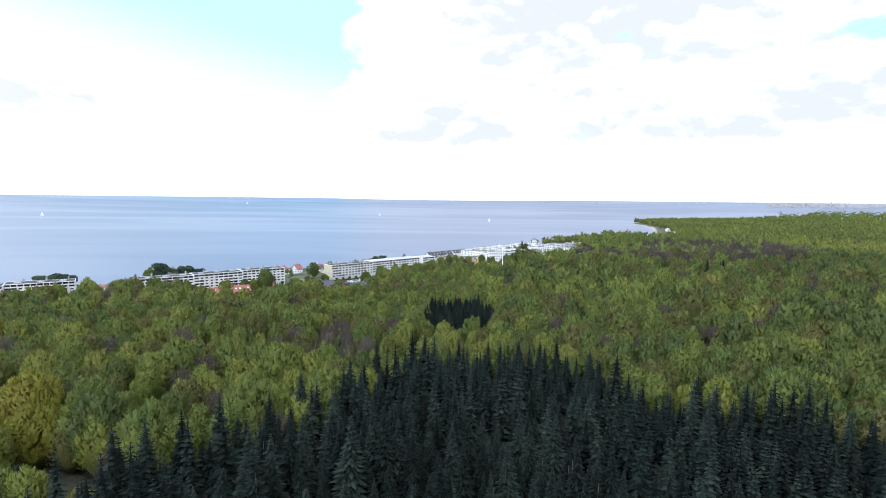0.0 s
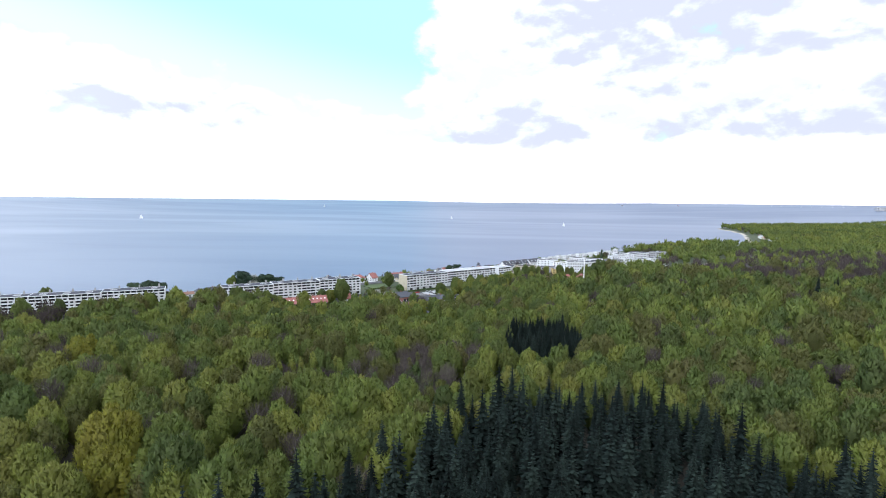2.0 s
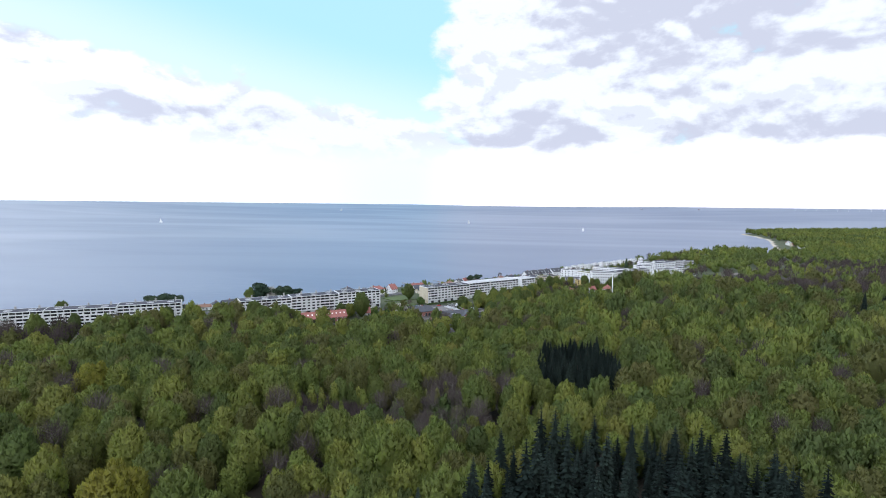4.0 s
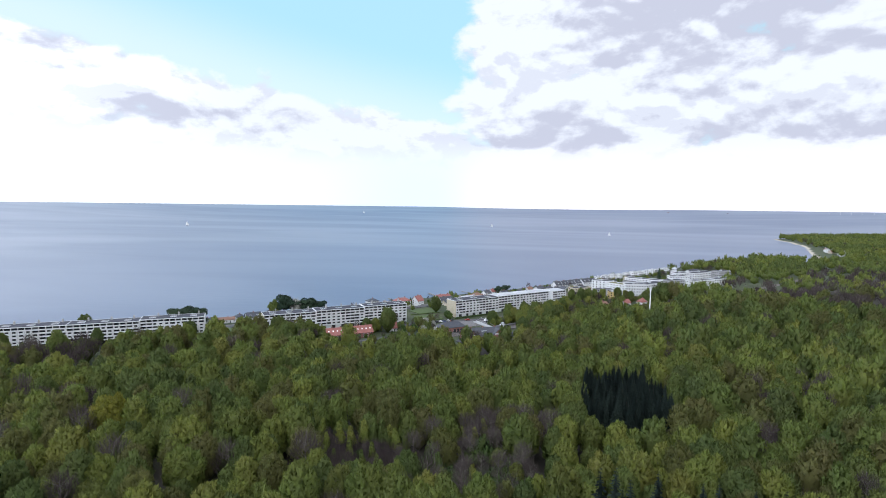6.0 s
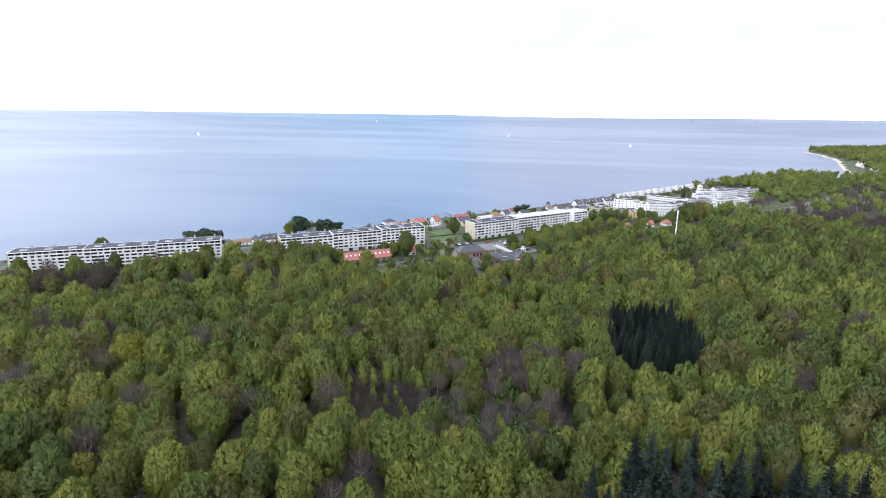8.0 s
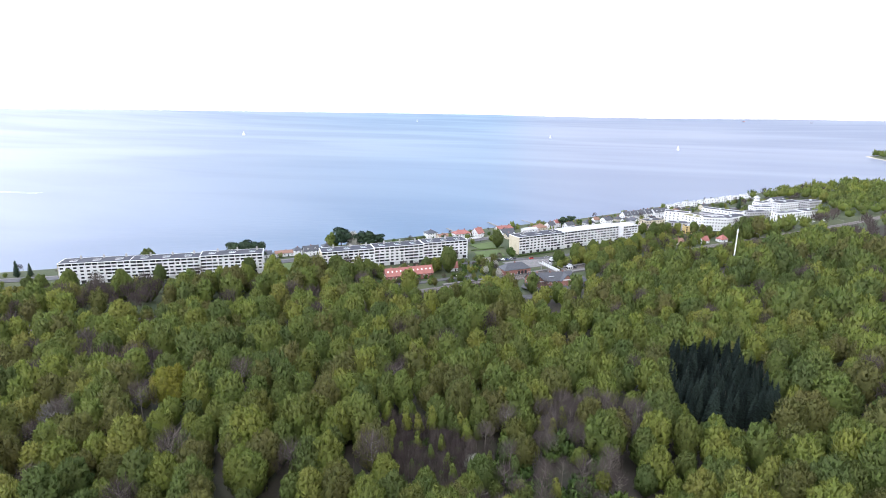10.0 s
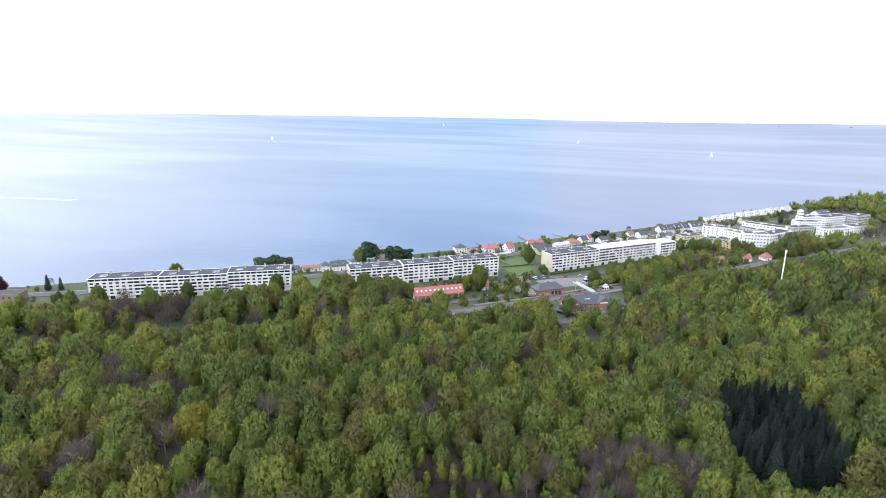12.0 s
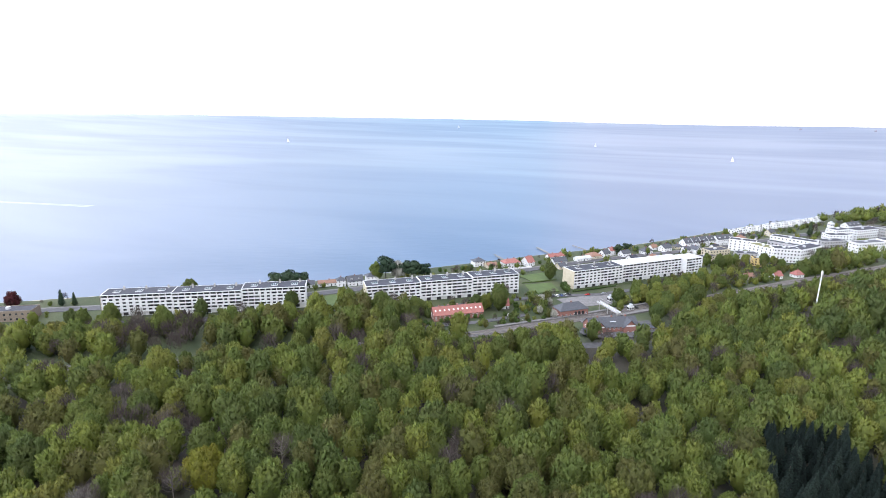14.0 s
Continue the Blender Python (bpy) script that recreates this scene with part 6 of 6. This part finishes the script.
singles("bare_tree", NEAR_BARE, strewn(HOLLOW, 14, 6.0, 0.7, 0.95), "leafless grey-brown tree in a dim hollow", "bare trees of the clearing")
singles("bush", BUSH, strewn(BRUSH_PATCH, 16, 6.0, 0.5, 0.9), "dark green bush among leafless brush", "undergrowth bushes")
singles("bush", BUSH, strewn(HOLLOW, 30, 4.2, 0.9, 1.9), "dark green bush in the undergrowth of the wood", "undergrowth bushes")
singles("bush", BUSH, [(-225 + 11 * math.cos(a), 192 + 12 * math.sin(a), 0.9 + 0.3 * math.sin(5 * a)) for a in np.arange(0.2, 6.2, 0.5).tolist()], "dark green bush beside the pond", "bushes round the pond")
singles("young_tree", SLIM, [(-236, 199, 0.9), (-216, 202, 0.8), (-237, 187, 1.0), (-214, 181, 0.9)], "slim young green tree beside the pond", "young trees by the pond")

screen = [(-470 + 9 * k + rnd_t.uniform(-5, 5), 268 + 5 * k + rnd_t.uniform(-10, 12), rnd_t.uniform(0.6, 0.95)) for k in range(14)]
for k in range(46):
    q = k / 45
    screen.append((-408 + 150 * q + rnd_t.uniform(-5, 5), 312 + 92 * q + rnd_t.uniform(-13, 8), rnd_t.uniform(0.5, 0.8)))
singles("bare_tree", NEAR_BARE, screen[::4], "leafless brown tree in the belt before the flats", "bare trees of the belt")
singles("budding_tree", NEAR_BUDS, screen[2::4], "olive tree coming into leaf in the belt before the flats", "budding trees of the belt")
singles("beech_tree", NEAR_BEECH, screen[1::4], "young green beech in the belt before the flats", "young beeches of the belt")
singles("beech_tree", NEAR_BEECH, [(-421, 308, 0.8), (-406, 294, 0.9), (-392, 284, 0.95), (-384, 318, 0.8), (-432, 322, 0.7), (-412, 306, 0.75)], "young green beech in the belt before the flats", "young beeches of the belt")
singles("budding_tree", NEAR_BUDS, [(-398, 302, 0.85), (-428, 300, 0.8), (-378, 306, 0.8), (-414, 288, 0.85)], "olive tree coming into leaf in the belt before the flats", "budding trees of the belt")
singles("bush", BUSH, [(x, y, 1.9 * s_) for x, y, s_ in screen[3::4]], "broad green bush in the belt before the flats", "bushes of the belt")

# ---------------------------------------------------------------- hedges, masts, cars, boats
def hedge(ax, ay, bx, by, height, wide, label):
    a, b = Vector((ax, ay)), Vector((bx, by))
    L = (b - a).length
    t = math.degrees(math.atan2(by - ay, bx - ax))
    ob = thing("hedge", pose(ax, ay, ground_z((ax + bx) / 2, (ay + by) / 2), 0, 0, t), label, "hedge", "clipped hedges")
    pl = [((k * 1.1 + 0.5, 0, height * 0.5), wide * 0.6, height * 0.55) for k in range(int(L / 1.1))]
    v, f, n = leaf_cloud(rng_t, pl, int(L * 14), 0.22)
    part_mesh("leaves", soup("hedge", v, f, leaf_hedge, normals=n), ob)


hedge(-116, 543, -60, 598, 1.7, 1.6, "clipped brown-green hedge before the apartment block")
hedge(-160, 549, -138, 567, 1.0, 1.2, "low clipped hedge behind the lawn")
hedge(-150, 520, -126, 540, 0.8, 1.0, "low clipped hedge at the lawn's edge")


def telecom_mast():
    z = ground_z(60, 578)
    ob = thing("radio_mast", pose(60, 578, z), "slender white radio mast with antenna panels", "mast")
    bm = bmesh.new()
    add_tube(bm, (0, 0, -1), (0, 0, 24), 0.55, 0.42, 10)
    add_tube(bm, (0, 0, 24), (0, 0, 36.0 - z + 4.0), 0.42, 0.3, 10)
    part("pole", bm, paint_white, ob)
    top = 40.0 - z
    for k in range(3):
        a = k * 120
        part("antenna_panel", boxes((0.55, 0.8, -0.2, 0.2, top - 3.4, top - 0.6)), paint_white, ob, "", pose(0, 0, 0, 0, 0, a))
        part("antenna_panel", boxes((0.6, 0.8, -0.16, 0.16, top - 7.4, top - 5.4)), paint_silver, ob, "", pose(0, 0, 0, 0, 0, a + 60))
    bm = bmesh.new()
    add_tube(bm, (0, 0, top), (0, 0, top + 2.0), 0.06, 0.04, 6)
    part("whip_antenna", bm, steel, ob)


telecom_mast()


def mast_row():
    for k in range(9):
        t = k / 8
        x, y = np.interp(t * 5, [0, 1, 2, 3, 4, 5], [-188, -110, -30, 57, 113, 210]), np.interp(t * 5, [0, 1, 2, 3, 4, 5], [409, 477, 558, 650, 705, 808])
        ob = thing("catenary_mast", pose(x + 4.2, y - 4.2, ground_z(x, y), 0, 0, 45), "grey steel catenary mast beside the tracks", "mast", "catenary masts")
        bm = bmesh.new()
        add_tube(bm, (0, 0, -0.5), (0, 0, 8.0), 0.16, 0.12, 6)
        part("pole", bm, steel, ob)
        bm = bmesh.new()
        add_tube(bm, (0, 0, 7.2), (0, 6.4, 7.6), 0.07, 0.05, 5)
        part("arm", bm, steel, ob)


mast_row()


def car(x, y, turn, paint, label):
    ob = thing("car", pose(x, y, ground_z(x, y) + 0.36, 0, 0, turn), label, "car", "parked cars")
    bm = bmesh.new()
    prof = [(-2.1, 0.28), (-2.12, 0.75), (-1.9, 0.92), (1.1, 0.92), (1.95, 0.78), (2.12, 0.55), (2.1, 0.28)]
    rows = [[bm.verts.new((px, s, pz)) for px, pz in prof] for s in (-0.86, 0.86)]
    n = len(prof)
    for i in range(n):
        bm.faces.new((rows[0][i], rows[0][(i + 1) % n], rows[1][(i + 1) % n], rows[1][i]))
    bm.faces.new(rows[0][::-1])
    bm.faces.new(rows[1])
    part("body", bm, paint, ob)
    bm = bmesh.new()
    lo = [bm.verts.new(p) for p in ((-1.85, -0.8, 0.92), (1.0, -0.8, 0.92), (1.0, 0.8, 0.92), (-1.85, 0.8, 0.92))]
    hi = [bm.verts.new(p) for p in ((-1.45, -0.64, 1.42), (0.25, -0.64, 1.45), (0.25, 0.64, 1.45), (-1.45, 0.64, 1.42))]
    for i in range(4):
        bm.faces.new((lo[i], lo[(i + 1) % 4], hi[(i + 1) % 4], hi[i]))
    bm.faces.new(hi)
    part("windows", bm, glass, ob)
    part("roof", boxes((-1.42, 0.24, -0.62, 0.62, 1.44, 1.49)), paint, ob)
    for wx in (-1.3, 1.3):
        for wy in (-0.8, 0.8):
            bm = bmesh.new()
            add_tube(bm, (wx, wy - 0.1, 0.31), (wx, wy + 0.1, 0.31), 0.31, 0.31, 12)
            part("wheel", bm, rubber, ob)
    return ob


PAINTS = [(paint_white, "white parked car"), (paint_dark, "black parked car"), (paint_silver, "silver parked car"), (paint_blue, "dark blue parked car"), (paint_red, "red parked car")]
CAR_KIND = [car(-179.4, 433.0, 40, paint_white, "white car on the lane beside the terrace")]
for k, (pt, lb) in enumerate(PAINTS):
    CAR_KIND.append(car(-330 + 3.1 * k, 383 + 2.0 * k, 122, pt, lb + " before the apartment block"))
for k in range(9):
    x, y = -318 + 3.0 * k + 4 * (k % 3 == 2), 391.5 + 1.9 * k
    copy_thing(CAR_KIND[1 + (k * 2) % 5], settled(pose(x, y, ground_z(x, y) + 0.36, 0, 0, 122), False))
for k in range(8):
    x, y = -138 + 2.9 * k, 517.5 + 2.4 * k
    copy_thing(CAR_KIND[1 + (k * 3) % 4], settled(pose(x, y, ground_z(x, y) + 0.36, 0, 0, 130), False))
for x, y, a in ((-80, 538, 40), (-74, 534, 42), (-92, 548, 40), (-104, 540, 220), (-66, 524, 120), (-190, 446, 130), (-150, 470, 40), (120, 800, 50), (190, 822, 50), (205, 836, 50), (212, 852, 50)):
    copy_thing(CAR_KIND[1 + int(abs(x)) % 5], settled(pose(x, y, ground_z(x, y) + 0.36, 0, 0, a), False))


def jetty(ax, ay, bx, by, wide, label):
    L = math.hypot(bx - ax, by - ay)
    ob = thing("jetty", pose(ax, ay, 0, 0, 0, math.degrees(math.atan2(by - ay, bx - ax))), label, "jetty", "bathing jetties")
    for k in range(int(L / 1.5)):
        part("plank", boxes((k * 1.5, k * 1.5 + 1.42, -wide / 2, wide / 2, 1.1, 1.22)), wood_grey, ob)
    for k in range(int(L / 5) + 1):
        for s in (-1, 1):
            bm = bmesh.new()
            add_tube(bm, (k * 5, s * wide * 0.42, -3.5), (k * 5, s * wide * 0.42, 1.1), 0.14, 0.14, 6)
            part("post", bm, wood_grey, ob)


jetty(-160, 690, -184, 720, 2.6, "long grey wooden bathing jetty")
jetty(-206, 652, -220, 668, 2.0, "short grey wooden bathing jetty")
jetty(-124, 726, -148, 748, 2.0, "grey wooden bathing jetty by the beach")


def sea_z(x, y):
    return float(far_rise(np.array([x]), np.array([y]))[0])


def sailing_boat(x, y, turn, s, label):
    ob = thing("sailing_boat", pose(x, y, sea_z(x, y), 0, 0, turn) @ Matrix.Scale(s, 4), label, "boat", "sailing boats")
    bm = bmesh.new()
    st = [(-5, 0.9), (-2, 1.5), (2, 1.3), (5.5, 0.05)]
    top = [bm.verts.new((x_, w_, 1.1)) for x_, w_ in st] + [bm.verts.new((x_, -w_, 1.1)) for x_, w_ in st[::-1]]
    low = [bm.verts.new((v.co.x * 0.9, v.co.y * 0.6, -0.4)) for v in top]
    for i in range(8):
        bm.faces.new((low[i], low[(i + 1) % 8], top[(i + 1) % 8], top[i]))
    bm.faces.new(top)
    part("hull", bm, paint_white, ob)
    bm = bmesh.new()
    add_tube(bm, (0.6, 0, 1.0), (0.6, 0, 15), 0.1, 0.06, 6)
    part("mast", bm, paint_silver, ob)
    for name, p in (("mainsail", ((0.45, 0, 2.2), (-4.6, 0.5, 2.2), (0.45, 0, 14.6))), ("jib", ((0.9, 0, 13.0), (5.2, 0, 1.6), (0.4, 0.7, 2.0)))):
        bm = bmesh.new()
        a = [bm.verts.new(q) for q in p]
        b = [bm.verts.new((q[0], q[1] + 0.05, q[2])) for q in p]
        bm.faces.new(a)
        bm.faces.new(b[::-1])
        for i in range(3):
            bm.faces.new((a[i], a[(i + 1) % 3], b[(i + 1) % 3], b[i]))
        part(name, bm, sailcloth, ob)


sailing_boat(-1718, 2298, 20, 1.5, "white sailing boat under full sail")
sailing_boat(176, 2257, -40, 1.2, "white sailing boat under full sail")
sailing_boat(-353, 2857, 30, 1.2, "white sailing boat far out")
sailing_boat(-1450, 3950, 10, 1.3, "white sailing boat near the horizon")


def ship(x, y, turn, L, label):
    ob = thing("cargo_ship", pose(x, y, sea_z(x, y), 0, 0, turn), label, "ship", "ships far out")
    bm = bmesh.new()
    add_prism(bm, [(-L / 2, -4), (L * 0.42, -4), (L / 2, 0), (L * 0.42, 4), (-L / 2, 4)], -2, 3)
    part("hull", bm, grey_render, ob)
    part("bridge", boxes((-L * 0.42, -L * 0.30, -3.5, 3.5, 3, 8)), paint_silver, ob)
    part("hold", boxes((-L * 0.25, L * 0.38, -3.5, 3.5, 3, 4.5)), paint_red, ob)


ship(840, 4650, 5, 22, "small grey cargo ship on the horizon")
ship(1250, 4560, -10, 15, "small grey ship on the horizon")


def turbine(x, y, h):
    ob = thing("wind_turbine", pose(x, y, sea_z(x, y), 0, 0, 200), "white wind turbine standing in the sea", "wind turbine", "offshore wind turbines")
    bm = bmesh.new()
    add_tube(bm, (0, 0, -2), (0, 0, h), 1.0, 0.6, 8)
    part("tower", bm, paint_white, ob)
    part("nacelle", boxes((-0.8, 0.8, -1.6, 1.6, h - 0.6, h + 0.8)), paint_white, ob)
    for k in range(3):
        a = radians(120 * k + 20)
        bm = bmesh.new()
        add_tube(bm, (0, -1.9, h), (math.sin(a) * h * 0.5, -1.9, h + math.cos(a) * h * 0.5), 0.5, 0.12, 5)
        part("blade", bm, paint_white, ob)


for k in range(9):
    turbine(1880 + 55 * k, 4420 - 30 * k, 30)


def motor_boat():
    ob = thing("motor_boat", pose(-1085, 650, 0.05, 0, 0, 192), "small white motor boat at speed", "boat")
    bm = bmesh.new()
    add_prism(bm, [(-3, -1.1), (1.5, -1.1), (3.4, 0), (1.5, 1.1), (-3, 1.1)], -0.3, 0.9)
    part("hull", bm, paint_white, ob)
    part("cabin", boxes((-0.8, 1.0, -0.8, 0.8, 0.9, 1.7)), glass, ob)


motor_boat()


def wake():
    """Two thin lines of foam spreading behind the boat."""
    bm = bmesh.new()
    for s in (-1, 1):
        row = None
        for k in range(30):
            x, y = 4 + k * 7.0, s * (0.6 + k * 0.16)
            w_ = 0.35 + 0.5 * math.sin(k * 1.7) ** 2
            pair = [bm.verts.new((x, y - w_, 0.06)), bm.verts.new((x, y + w_, 0.06))]
            if row:
                bm.faces.new((row[0], pair[0], pair[1], row[1]))
            row = pair
    ob = thing("wake", pose(-1085, 650, 0.0, 0, 0, 12), "white foam wake trailing behind the motor boat", "wake")
    part("foam", bm, sailcloth, ob)


wake()

# houses of the village under the headland, and the far town
rnd_v = random.Random(4)
for k in range(26):
    y = rnd_v.uniform(1440, 2050)
    x = float(np.interp(y, SHORE_Y, SHORE_X)) + rnd_v.uniform(25, 190)
    if k % 4 == 0:
        white_block(x, y, rnd_v.uniform(20, 60), rnd_v.uniform(14, 24), 11, 6.0, 2, "white village house with flat roof near the bay", roof_felt, "houses round the bay", name="village_house", bay=14.0)
    else:
        house(x, y, rnd_v.uniform(10, 70), rnd_v.uniform(12, 20), 9, 5.0, 9.0, "gable", white_render if k % 3 else cream_render, roof_tile if k % 2 else roof_slate, "village house with pitched roof near the bay", "houses round the bay", chimneys=1, floors=1, name="village_house", door=False, bay=14.0)
bm = bmesh.new()
for k in range(120):
    a = radians(rnd_v.uniform(30.5, 41))
    d = rnd_v.uniform(4500, 4800)
    x, y = d * math.sin(a), d * math.cos(a)
    z = sea_z(x, y)
    s = rnd_v.uniform(8, 34)
    add_box(bm, x - s, x + s, y - 8, y + 8, z - 10, z + rnd_v.uniform(4, 13))
for x, h in ((2700, 34), (2760, 28), (2500, 24)):
    y = math.sqrt(4700 ** 2 - x * x)
    add_tube(bm, (x, y, sea_z(x, y)), (x, y, sea_z(x, y) + h), 6, 4, 8)
me = mesh_of("far_town", bm, grey_render)
tagged(new("far_town", me), "pale distant harbour town on the horizon", "town", kind="stuff")
